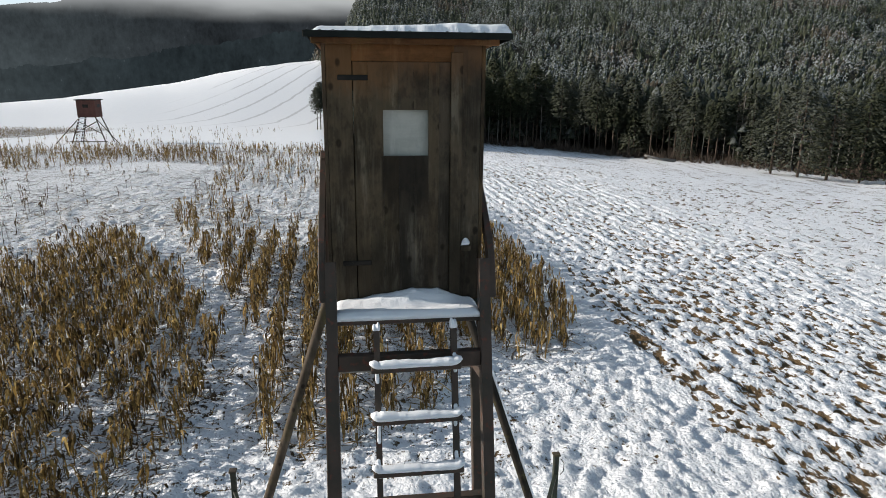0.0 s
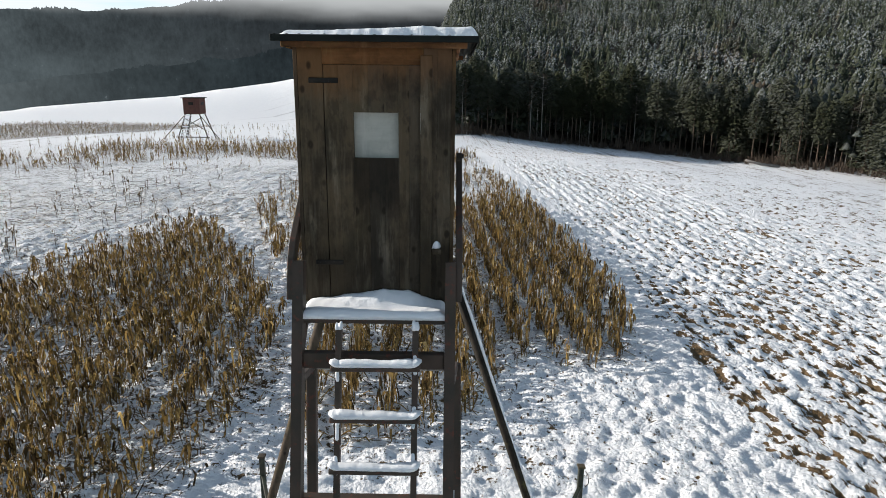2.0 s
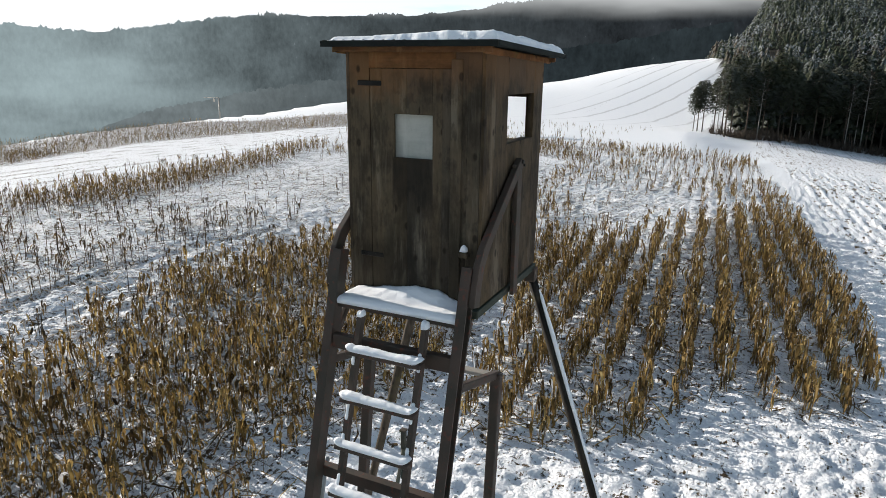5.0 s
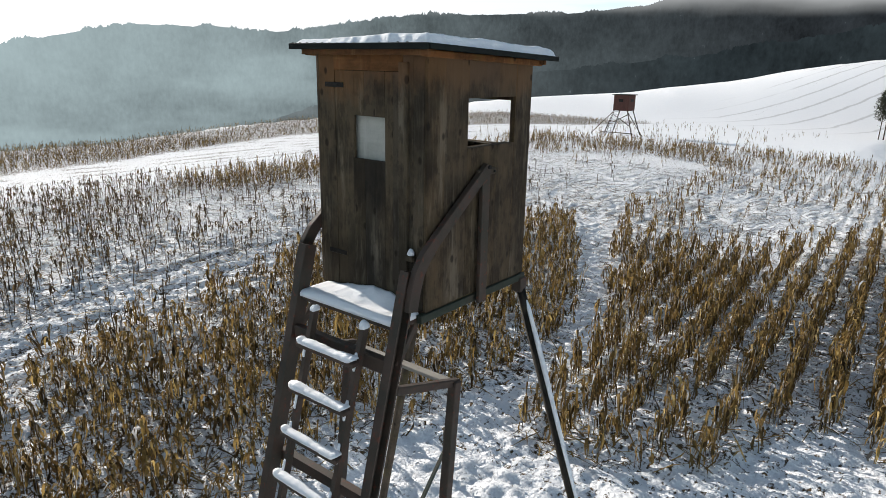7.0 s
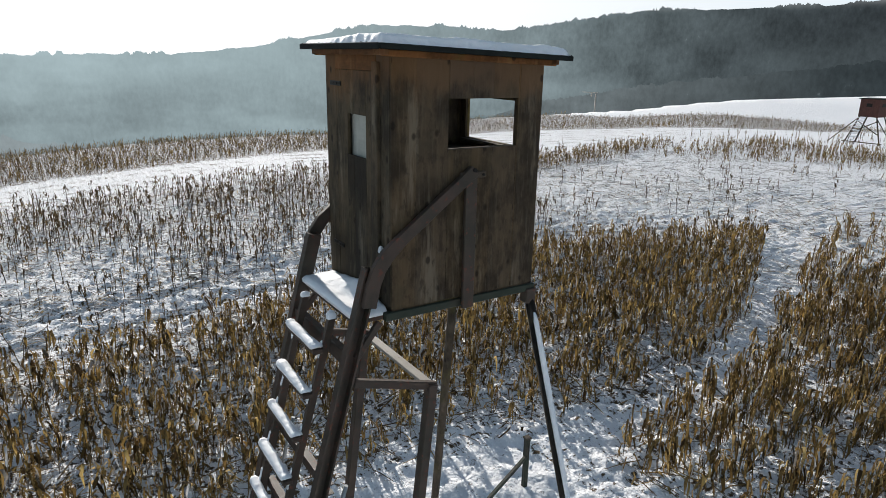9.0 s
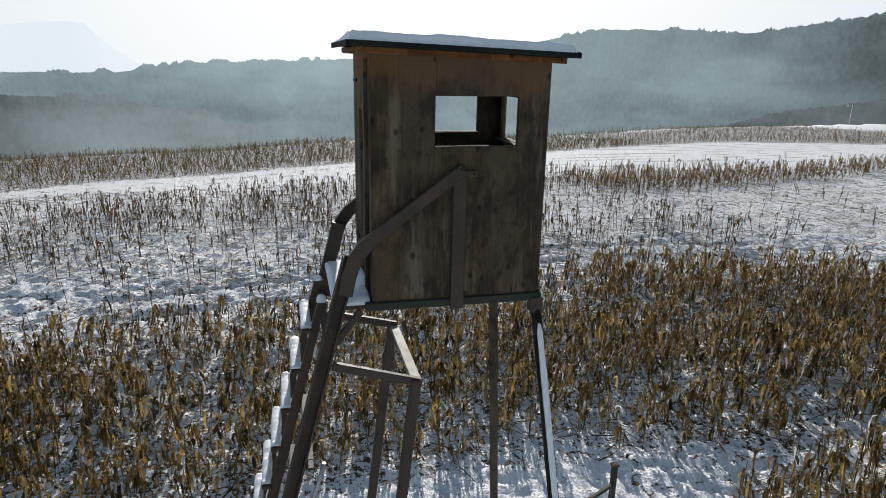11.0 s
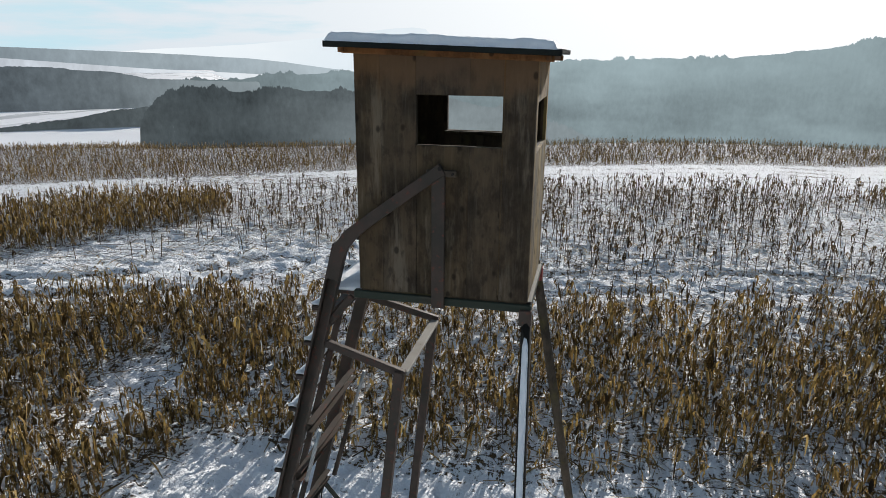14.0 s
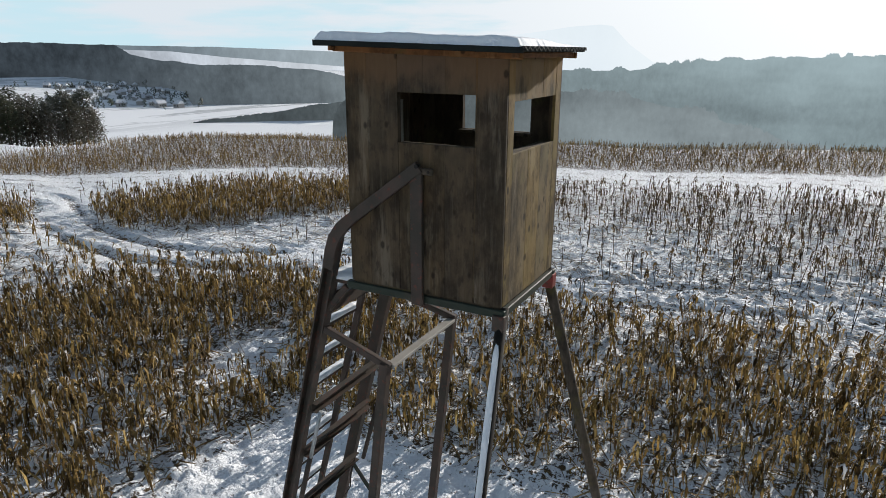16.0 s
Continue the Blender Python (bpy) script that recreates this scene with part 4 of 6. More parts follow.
def snow_bar(points, wide, high, rng, steps=22, side=None):
    """A rounded, uneven ridge of snow lying along a line of points."""
    bm = bmesh.new()
    pts = [Vector(p) for p in points]
    lens = [0.0]
    for p, q in zip(pts, pts[1:]):
        lens.append(lens[-1] + (q - p).length)
    rough = np.convolve(rng.random(steps + 5), np.ones(5) / 5, 'valid') * 2.2 - 0.6
    rings = []
    for i in range(steps + 1):
        d = lens[-1] * i / steps
        j = max(k for k in range(len(pts)) if lens[k] <= d + 1e-9)
        j = min(j, len(pts) - 2)
        c = pts[j].lerp(pts[j + 1], (d - lens[j]) / max(lens[j + 1] - lens[j], 1e-6))
        ax = (pts[j + 1] - pts[j]).normalized()
        u = Vector(side) if side else ax.cross(Vector((0, 0, 1))).normalized()
        up = u.cross(ax).normalized()
        if up.z < 0:
            up = -up
        end = min(1.0, math.sqrt(max(0.0, 1 - (1 - min(i, steps - i) / 1.6) ** 2)) if min(i, steps - i) < 1.6 else 1.0)
        hh, ww = high * (0.75 + 0.5 * rough[i]) * (0.35 + 0.65 * end), wide * (0.92 + 0.16 * rough[i]) * (0.5 + 0.5 * end)
        ring = []
        for k in range(9):
            a = math.pi * k / 8
            ring.append(bm.verts.new(c + u * math.cos(a) * ww / 2 + up * (math.sin(a) ** 0.7 * hh) - up * 0.006))
        rings.append(ring)
    for r0, r1 in zip(rings, rings[1:]):
        for k in range(8):
            bm.faces.new((r0[k], r0[k + 1], r1[k + 1], r1[k])).smooth = True
        bm.faces.new((r0[8], r0[0], r1[0], r1[8]))
    bm.faces.new(rings[0][::-1]), bm.faces.new(rings[-1])
    bmesh.ops.recalc_face_normals(bm, faces=bm.faces[:])
    return bm


BASE_Z = float(terrain(0.0, 0.0))
X0, X1, Y0, Y1, ZB, ZF, ZR = -0.52, 0.52, -0.62, 0.625, 4.912, 6.62, 6.585
stand = thing("hunting_stand", (0, 0, BASE_Z), "weathered brown wooden hunting stand on tall steel legs in the maize", "hunting stand")


def top_at(y):
    return ZF + (ZR - ZF) * (y - Y0) / (Y1 - Y0)


def planks(parent, name, mat, axis, fixed, out, lo, hi, widths, hole=None, thick=0.022, bottom=ZB, rng=RNG):
    """Upright boards side by side on a wall plane, cut away round an opening (a0, a1, z0, z1)."""
    a, i = lo, 0
    while a < hi - 0.01:
        wd = min(widths[i % len(widths)] * rng.uniform(0.92, 1.08), hi - a)
        if hi - a - wd < 0.05:
            wd = hi - a
        b = a + wd
        pieces = [(a, b, bottom, None)]
        if hole and b > hole[0] and a < hole[1]:
            pieces = [(a, b, bottom, hole[2]), (a, b, hole[3], None)]
            if a < hole[0] - 0.01:
                pieces = [(a, hole[0], bottom, None), (hole[0], b, bottom, hole[2]), (hole[0], b, hole[3], None)]
            if b > hole[1] + 0.01:
                pieces = [p for p in pieces if p[0] < hole[0]] if a < hole[0] else []
                s = max(a, hole[0])
                pieces += [(s, hole[1], bottom, hole[2]), (s, hole[1], hole[3], None), (hole[1], b, bottom, None)]
                if a < hole[0] - 0.01:
                    pieces = [(a, hole[0], bottom, None)] + pieces[-3:]
        for p, q, z0, z1 in pieces:
            gap, prouder = 0.0004, rng.uniform(0.0, 0.0016)
            t0, t1 = fixed, fixed + out * (thick + prouder)
            u0, u1 = min(t0, t1), max(t0, t1)
            if axis == "y":
                zt = [top_at((p + q) / 2) if z1 is None else z1] * 2
                bm = boxed((u0, p + gap, z0), (u1, q - gap, zt[0]), 0.001)
            else:
                zt = (top_at(fixed)) if z1 is None else z1
                bm = boxed((p + gap, u0, z0), (q - gap, u1, zt), 0.001)
            part(name, bm, mat, parent)
        a, i = b, i + 1


def wall_frame(name, axis, at0, at1, lo, hi, z0, z1, hole, label):
    """The sheathing that the boards are nailed to, with the opening through it."""
    bm = bmesh.new()
    cuts = [(lo, hi, z0, z1)] if not hole else [(lo, hole[0], z0, z1), (hole[1], hi, z0, z1), (hole[0], hole[1], z0, hole[2]), (hole[0], hole[1], hole[3], z1)]
    for p, q, a, b in cuts:
        if q - p > 0.005 and b - a > 0.005:
            box(bm, (at0, p, a) if axis == "y" else (p, at0, a), (at1, q, b) if axis == "y" else (q, at1, b))
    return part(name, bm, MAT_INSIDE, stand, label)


SIDE_HOLE, BACK_HOLE, DOOR_HOLE = (-0.185, 0.405, 5.992, 6.330), (-0.395, 0.40, 5.95, 6.29), (-0.142, 0.151, 5.905, 6.20)
T = 0.022
wall_r = wall_frame("side_wall", "y", X1 - T - 0.02, X1 - T, Y0 + 0.02, Y1 - 0.02, ZB, 6.575, SIDE_HOLE, "weathered brown board wall with an open lookout slot")
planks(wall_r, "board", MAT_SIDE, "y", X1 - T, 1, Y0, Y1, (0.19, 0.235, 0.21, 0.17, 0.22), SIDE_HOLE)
wall_l = wall_frame("side_wall", "y", X0 + T, X0 + T + 0.02, Y0 + 0.02, Y1 - 0.02, ZB, 6.575, SIDE_HOLE, "weathered brown board wall with an open lookout slot")
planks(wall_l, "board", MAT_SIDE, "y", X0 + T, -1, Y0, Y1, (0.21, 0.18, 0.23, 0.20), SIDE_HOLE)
wall_b = wall_frame("back_wall", "x", Y1 - T - 0.02, Y1 - T, X0 + 0.045, X1 - 0.045, ZB, 6.572, BACK_HOLE, "sunlit golden-brown board wall with an open lookout slot")
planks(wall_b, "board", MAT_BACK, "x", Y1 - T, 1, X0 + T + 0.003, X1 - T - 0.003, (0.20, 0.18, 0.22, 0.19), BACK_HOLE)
# front: two fixed strips, a head board and the door between them
DX0, DX1, DZ1 = -0.335, 0.315, 6.50
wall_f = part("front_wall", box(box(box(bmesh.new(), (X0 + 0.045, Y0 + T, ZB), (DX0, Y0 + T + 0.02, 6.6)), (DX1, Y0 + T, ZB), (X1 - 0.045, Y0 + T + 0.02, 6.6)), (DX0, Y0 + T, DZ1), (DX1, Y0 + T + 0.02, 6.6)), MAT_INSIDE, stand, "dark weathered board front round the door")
planks(wall_f, "board", MAT_FRONT, "x", Y0 + T, -1, X0 + T + 0.003, DX0, (0.165,))
planks(wall_f, "board", MAT_FRONT, "x", Y0 + T, -1, DX1, X1 - T - 0.003, (0.085, 0.10))
part("head_board", boxed((DX0, Y0 - 0.006, DZ1), (DX1, Y0 + T, 6.612), 0.004), MAT_HEAD, wall_f, "orange-brown head board")
part("cover_strip", boxed((0.295, Y0 - 0.028, 4.95), (0.372, Y0 - 0.002, 6.56), 0.004), MAT_FRONT, wall_f)
for xx in (X0, X1 - 0.055):
    part("corner_post", boxed((xx + 0.003, Y0 + T + 0.003, ZB + 0.004), (xx + 0.05, Y0 + T + 0.048, 6.58)), MAT_INSIDE, stand)
    part("corner_post", boxed((xx + 0.003, Y1 - T - 0.048, ZB + 0.004), (xx + 0.05, Y1 - T - 0.003, 6.55)), MAT_INSIDE, stand)
door = part("door", boxed((DX0 + 0.01, Y0 + T + 0.001, 5.0), (DX1 - 0.012, Y0 + T + 0.018, 5.06)), MAT_INSIDE, stand, "narrow plank door with a small pale pane")
cuts = (DX0 + 0.006, -0.236, DOOR_HOLE[0], -0.042, 0.058, DOOR_HOLE[1], 0.222, DX1 - 0.022)
for p, q in zip(cuts, cuts[1:]):
    inside = p >= DOOR_HOLE[0] - 0.001 and q <= DOOR_HOLE[1] + 0.001
    for z0, z1 in ([(ZB + 0.012, DOOR_HOLE[2]), (DOOR_HOLE[3], DZ1 - 0.003)] if inside else [(ZB + 0.012, DZ1 - 0.003)]):
        part("plank", boxed((p + 0.0003, Y0 - RNG.uniform(0.0, 0.002), z0), (q - 0.0003, Y0 + T - 0.002, z1), 0.0007), MAT_FRONT, door)
pane = part("window_panel", boxed((DOOR_HOLE[0] - 0.03, Y0 + T + 0.022, DOOR_HOLE[2] - 0.03), (DOOR_HOLE[1] + 0.03, Y0 + T + 0.030, DOOR_HOLE[3] + 0.03)), MAT_PALE, door, "pale grey-green panel behind the door opening")
for z in (6.40, 5.185):
    h = part("hinge", boxed((-0.425, Y0 - 0.012, z - 0.017), (-0.235, Y0 - 0.004, z + 0.017), 0.004), MAT_IRON, door, "black iron strap hinge")
    for xx in (-0.40, -0.36, -0.30, -0.26):
        part("screw", tube([(xx, Y0 - 0.016, z), (xx, Y0 - 0.009, z)], 0.008, 6), MAT_IRON, h)
part("latch_block", boxed((0.375, Y0 - 0.05, 5.26), (0.44, Y0 - 0.004, 5.30), 0.006), MAT_FRONT, wall_f)
clump = bmesh.new()
bmesh.ops.create_icosphere(clump, subdivisions=3, radius=1.0)
for v in clump.verts:
    k = 0.85 + 0.3 * float(vnoise(v.co.x * 2.1 + 9, v.co.z * 2.1 + v.co.y, 4))
    v.co = Vector((0.405 + v.co.x * 0.028 * k + 0.012 * v.co.z, Y0 - 0.022 + v.co.y * 0.02 * k, 5.305 + max(v.co.z, -0.3) * 0.040 * k * (1.0 - 0.25 * v.co.x)))
for f in clump.faces:
    f.smooth = True
part("snow_clump", clump, MAT_SNOW, stand, "small clump of snow caught on the latch")
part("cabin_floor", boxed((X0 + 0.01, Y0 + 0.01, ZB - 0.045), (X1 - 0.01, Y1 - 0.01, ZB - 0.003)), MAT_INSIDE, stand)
# lookout sills and trim
for sx, par in ((X1 - 0.1, wall_r), (X0 + 0.01, wall_l)):
    part("sill", boxed((sx, SIDE_HOLE[0] - 0.02, SIDE_HOLE[2] - 0.03), (sx + 0.078, SIDE_HOLE[1] + 0.02, SIDE_HOLE[2] - 0.004), 0.004), MAT_INSIDE, par)
part("sill", boxed((BACK_HOLE[0], Y1 - 0.1, BACK_HOLE[2] - 0.028), (BACK_HOLE[1], Y1 - T - 0.022, BACK_HOLE[2] - 0.003), 0.004), MAT_INSIDE, wall_b)
part("shelf", boxed((X0 + 0.05, Y1 - 0.30, 5.86), (X1 - 0.05, Y1 - 0.05, 5.885)), MAT_INSIDE, stand)

# roof: corrugated sheet on two fascia boards
RX0, RX1, RY0, RY1 = -0.61, 0.65, -0.77, 0.775


def roof_z(y):
    return 6.655 + (6.606 - 6.655) * (y - RY0) / (RY1 - RY0)


def roof_sheet():
    bm = bmesh.new()
    nx, rows = 132, []
    for y in np.linspace(RY0, RY1, 9):
        for lift in (0.0,):
            rows.append([bm.verts.new((RX0 + (RX1 - RX0) * i / nx, y, roof_z(y) + 0.011 * math.sin(i * 2 * math.pi / 8))) for i in range(nx + 1)])
    for a, b in zip(rows, rows[1:]):
        for i in range(nx):
            bm.faces.new((a[i], a[i + 1], b[i + 1], b[i])).smooth = True
    r = bmesh.ops.extrude_face_region(bm, geom=bm.faces[:])
    for v in [g for g in r["geom"] if isinstance(g, bmesh.types.BMVert)]:
        v.co.z += 0.012
    bmesh.ops.recalc_face_normals(bm, faces=bm.faces[:])
    return bm


roof = part("roof", roof_sheet(), MAT_ROOF, stand, "dark corrugated roofing sheet")
part("fascia", boxed((RX0 + 0.035, Y0 - 0.085, 6.60), (RX1 - 0.06, Y0 - 0.055, 6.638), 0.003), MAT_HEAD, roof)
part("fascia", boxed((RX0 + 0.035, Y1 + 0.05, 6.56), (RX1 - 0.06, Y1 + 0.08, 6.594), 0.003), MAT_HEAD, roof)
for xx in (X0 - 0.028, X1 + 0.003):
    part("rafter", beam((xx + 0.012, RY0 + 0.07, roof_z(RY0 + 0.07) - 0.036), (xx + 0.012, RY1 - 0.05, roof_z(RY1 - 0.05) - 0.036), 0.024, 0.044), MAT_HEAD, roof)
part("edge_strip", boxed((RX0 - 0.008, RY0 - 0.012, 6.632), (RX1 + 0.008, RY0 - 0.003, 6.672), 0.003), MAT_ROOF, roof)
part("edge_strip", beam((RX1 + 0.006, RY0, roof_z(RY0) - 0.002), (RX1 + 0.006, RY1, roof_z(RY1) - 0.002), 0.008, 0.036), MAT_ROOF, roof)


def snow_slab(x0, x1, y0, y1, zfun, high, rng, nx=110, ny=120, ragged=0.026):
    """A blanket of snow with rounded edges."""
    xs, ys = np.meshgrid(np.linspace(x0, x1, nx), np.linspace(y0, y1, ny))
    n = fnoise(xs * 7, ys * 7, 13, 4)
    e = np.minimum.reduce([xs - x0, x1 - xs, ys - y0, y1 - ys]) - ragged * fnoise(xs * 16, ys * 16, 17, 3)
    hgt = high(xs, ys) * (0.74 + 0.40 * n + 0.12 * fnoise(xs * 22, ys * 22, 29, 2)) * np.sqrt(np.clip(e / 0.03, 0, 1))
    z0 = np.vectorize(zfun)(ys)
    v = np.concatenate([np.stack([xs, ys, z0 + hgt], -1).reshape(-1, 3), np.stack([xs, ys, z0 - 0.004], -1).reshape(-1, 3)])
    i = np.arange(nx * ny).reshape(ny, nx)
    top = np.stack([i[:-1, :-1], i[:-1, 1:], i[1:, 1:], i[1:, :-1]], -1).reshape(-1, 4)
    rim = []
    for line in (i[0, :], i[:, -1], i[-1, ::-1], i[::-1, 0]):
        for a, b in zip(line, line[1:]):
            rim.append((b, a, a + nx * ny, b + nx * ny))
    return raw_mesh("snow", v, np.concatenate([top, top[:, ::-1] + nx * ny, np.array(rim)]), MAT_SNOW, True)


roof_snow = new("roof_snow", snow_slab(RX0 + 0.05, RX1 + 0.004, RY0 - 0.006, RY1 - 0.02, lambda y: roof_z(y) + 0.018, lambda x, y: 0.026 + 0.030 * smooth(x + 0.25 * y, -0.62, 0.2) - 0.022 * smooth(y, 0.45, 0.7) * smooth(0.35 - x, 0, 0.5), RNG))
tagged(roof_snow, "white blanket of snow lying on the stand's roof", "snow", kind="stuff")

# floor frame of angle iron, step in front of the door
for a, b, s in (((0.505, Y0 - 0.05, 4.865), (0.505, Y1 + 0.03, 4.865), (1, 0, 0)), ((-0.505, Y0 - 0.05, 4.865), (-0.505, Y1 + 0.03, 4.865), (1, 0, 0)), ((-0.48, Y1, 4.865), (0.48, Y1, 4.865), (0, 1, 0)), ((-0.48, Y0, 4.855), (0.48, Y0, 4.855), (0, 1, 0))):
    part("floor_beam", beam(a, b, 0.05, 0.06, s), MAT_GREEN, stand, "green painted steel beam")
step = part("step_board", boxed((-0.495, -0.885, 4.835), (0.475, Y0 - 0.03, 4.872), 0.005), MAT_STEEL, stand, "dark steel step in front of the door")


def heap():
    xs, ys = np.meshgrid(np.linspace(-0.50, 0.478, 60), np.linspace(-0.895, Y0 - 0.012, 26))
    e = np.minimum.reduce([xs + 0.505, 0.483 - xs, ys + 0.905, np.full_like(xs, 9.0)])
    edge = np.sqrt(np.clip(e / 0.045, 0, 1))
    back = smooth(ys, -0.80, -0.64)
    mound = 0.078 * np.interp(xs, (-0.47, -0.30, 0.02, 0.14, 0.22, 0.33, 0.40), (0.0, 0.22, 0.85, 1.0, 0.85, 0.32, 0.0))
    hgt = (0.048 + back * mound) * edge * (0.8 + 0.4 * fnoise(xs * 9, ys * 9, 23, 4))
    nx, ny = 60, 26
    v = np.concatenate([np.stack([xs, ys, 4.872 + hgt], -1).reshape(-1, 3), np.stack([xs, ys, np.full_like(xs, 4.868)], -1).reshape(-1, 3)])
    i = np.arange(nx * ny).reshape(ny, nx)
    top = np.stack([i[:-1, :-1], i[:-1, 1:], i[1:, 1:], i[1:, :-1]], -1).reshape(-1, 4)
    rim = [(b, a, a + nx * ny, b + nx * ny) for line in (i[0, :], i[:, -1], i[-1, ::-1], i[::-1, 0]) for a, b in zip(line, line[1:])]
    return raw_mesh("snow", v, np.concatenate([top, top[:, ::-1] + nx * ny, np.array(rim)]), MAT_SNOW, True)


tagged(new("step_snow", heap()), "drifted snow heaped on the step against the door", "snow", kind="stuff")

# front stringers, knees and side rails
SLOPE = 0.263


def front_y(z):
    return -0.805 - SLOPE * (5.1 - z)


for s in (1, -1):
    foot = front_y(0.42)
    part("stringer", channel((0.505 * s, foot, 0.42), (0.505 * s, front_y(5.235), 5.235), 0.070, 0.105, (1, 0, 0), 0.014, -s), MAT_STEEL, stand, "brown painted steel channel leg")
    kx = 0.560 * s
    pts = [(kx, -0.815, 4.98), (kx, -0.785, 5.12), (kx, -0.742, 5.235), (kx, -0.675, 5.325), (kx, -0.57, 5.415), (kx, -0.28, 5.63), (kx, 0.012, 5.845)]
    rail = part("side_rail", bmesh.new(), MAT_STEEL, stand, "bent steel rail up the cabin side")
    bm = bmesh.new()
    rings = []
    for i, p in enumerate(pts):
        d = (Vector(pts[min(i + 1, len(pts) - 1)]) - Vector(pts[max(i - 1, 0)])).normalized()
        nrm = Vector((0, -d.z, d.y))
        wide = 0.10 if i < 4 else 0.085
        rings.append([bm.verts.new(Vector(p) + Vector((o, 0, 0)) + nrm * w_ * wide / 2) for o, w_ in ((-0.022, -1), (0.022, -1), (0.022, 1), (-0.022, 1))])
    for a, b in zip(rings, rings[1:]):
        for k in range(4):
            bm.faces.new((a[k], a[(k + 1) % 4], b[(k + 1) % 4], b[k]))
    bm.faces.new(rings[0]), bm.faces.new(rings[-1][::-1])
    bmesh.ops.recalc_face_normals(bm, faces=bm.faces[:])
    bmesh.ops.bevel(bm, geom=bm.edges[:], offset=0.004, segments=1, affect="EDGES")
    bm.to_mesh(rail.data)
    bm.free()
    part("side_post", boxed((min(kx - 0.016, kx + 0.016), -0.062, 4.83), (kx + 0.016, 0.032, 5.80), 0.004), MAT_STEEL, stand, "upright flat steel strap")
    lug = part("lug", boxed((kx - 0.02, -0.10, 5.79), (kx + 0.008, 0.11, 5.835), 0.004), MAT_POLE, stand, "short batten across the rail end")
    for yy in (-0.075, 0.085):
        part("bolt", tube([(kx - 0.01 * s, yy, 5.812), (kx + 0.02 * s, yy, 5.812)], 0.010, 6), MAT_IRON, lug)
    part("bolt", tube([(kx, 0.0, 5.85), (kx + 0.035 * s, 0.0, 5.85)], 0.016, 6), MAT_IRON, rail)
    # bracket: arm back from the stringer, upright post below its end
    part("bracket_arm", beam((0.515 * s, front_y(4.45) + 0.06, 4.43), (0.55 * s, -0.27, 4.255), 0.05, 0.06, (1, 0, 0)), MAT_STEEL, stand)
    post = part("bracket_post", beam((0.558 * s, -0.31, 4.285), (0.61 * s, -0.73, 0.42), 0.075, 0.075, (1, 0, 0)), MAT_STEEL, stand, "steel post painted brown and flaking red")
    part("paint_band", beam((0.598 * s, -0.633, 1.31), (0.605 * s, -0.69, 0.79), 0.079, 0.079, (1, 0, 0), 0.003), MAT_RED, post, "flaking red paint")
    part("step_bracket", beam((0.50 * s, front_y(4.60) + 0.05, 4.60), (0.49 * s, -0.70, 4.83), 0.035, 0.05, (1, 0, 0)), MAT_STEEL, stand)
    part("edge_tube", tube([(0.535 * s, -1.0, 3.65), (0.535 * s, -1.15, 3.13)], 0.017, 9), MAT_GALV, stand, "short bare galvanised tube")
    part("tube_sleeve", tube([(0.535 * s, -1.15, 3.15), (0.535 * s, -1.36, 2.42)], 0.024, 8), MAT_STEEL, stand)
part("cross_bar", boxed((-0.52, -0.335, 4.232), (0.52, -0.258, 4.262), 0.004), MAT_PALESTEEL, stand, "bare grey steel cross bar")
part("cross_beam", boxed((-0.47, front_y(4.60) - 0.03, 4.545), (0.47, front_y(4.60) + 0.03, 4.655), 0.006), MAT_STEEL, stand)
for z in (3.63, 3.14, 2.45, 1.6):
    y = front_y(z) + 0.085
    part("cross_beam", channel((-0.50, y, z), (0.50, y, z), 0.06, 0.085, (0, 1, 0), 0.008, -1), MAT_STEEL, stand, "brown steel channel between the legs")
part("diagonal_brace", beam((-0.47, -1.50, 2.42), (-0.56, -0.80, 1.42), 0.012, 0.055, (1, 0, 0), 0.003), MAT_GREEN, stand, "green painted flat-iron brace")
part("cable", tube([(-0.44, -1.40, 2.46), (-0.45, -1.47, 2.25), (-0.47, -1.50, 2.05), (-0.50, -1.62, 1.85)], 0.007, 6), MAT_IRON, stand, "thin black cable hanging from the frame")
# rear legs
part("rear_leg", tube([(0.465, 0.62, 4.90), (1.95, 0.79, 0.42)], 0.040, 10, taper=0.046), MAT_DARKPOLE, stand, "dark round timber leg")
part("rear_leg", tube([(-0.48, 0.595, 4.90), (-1.87, 1.24, 0.42)], 0.042, 10, taper=0.05), MAT_POLE, stand, "grey-brown round timber leg")
for s in (1, -1):
    part("leg_socket", boxed((0.505 * s - 0.045, Y1 - 0.055, 4.74), (0.505 * s + 0.045, Y1 + 0.035, 4.86), 0.006), MAT_RED if s < 0 else MAT_STEEL, stand)
# ladder between the stringers
RUNG = 0.318


def ladder_y(z):
    return -1.07 - 0.278 * (4.665 - z)


for xx in (-0.225, 0.275):
    part("ladder_rail", channel((xx, ladder_y(0.45) + 0.055, 0.45), (xx + 0.005, ladder_y(4.84) + 0.055, 4.84), 0.038, 0.052, (1, 0, 0), 0.012, 1), MAT_STEEL, stand)
    tagged(new("ladder_snow", bpy.data.meshes.new("snow")), "small cap of snow on the ladder rail", "snow", kind="stuff")
    bm = snow_bar([(xx - 0.02, ladder_y(4.84) + 0.055, 4.842), (xx + 0.03, ladder_y(4.84) + 0.055, 4.845)], 0.07, 0.045, RNG, 8)
    ob = bpy.data.objects[[o.name for o in bpy.data.objects if o.name.startswith("ladder_snow")][-1]]
    bm.to_mesh(ob.data)
    bm.free()
    ob.data.materials.append(MAT_SNOW)
z, i = 4.615, 0
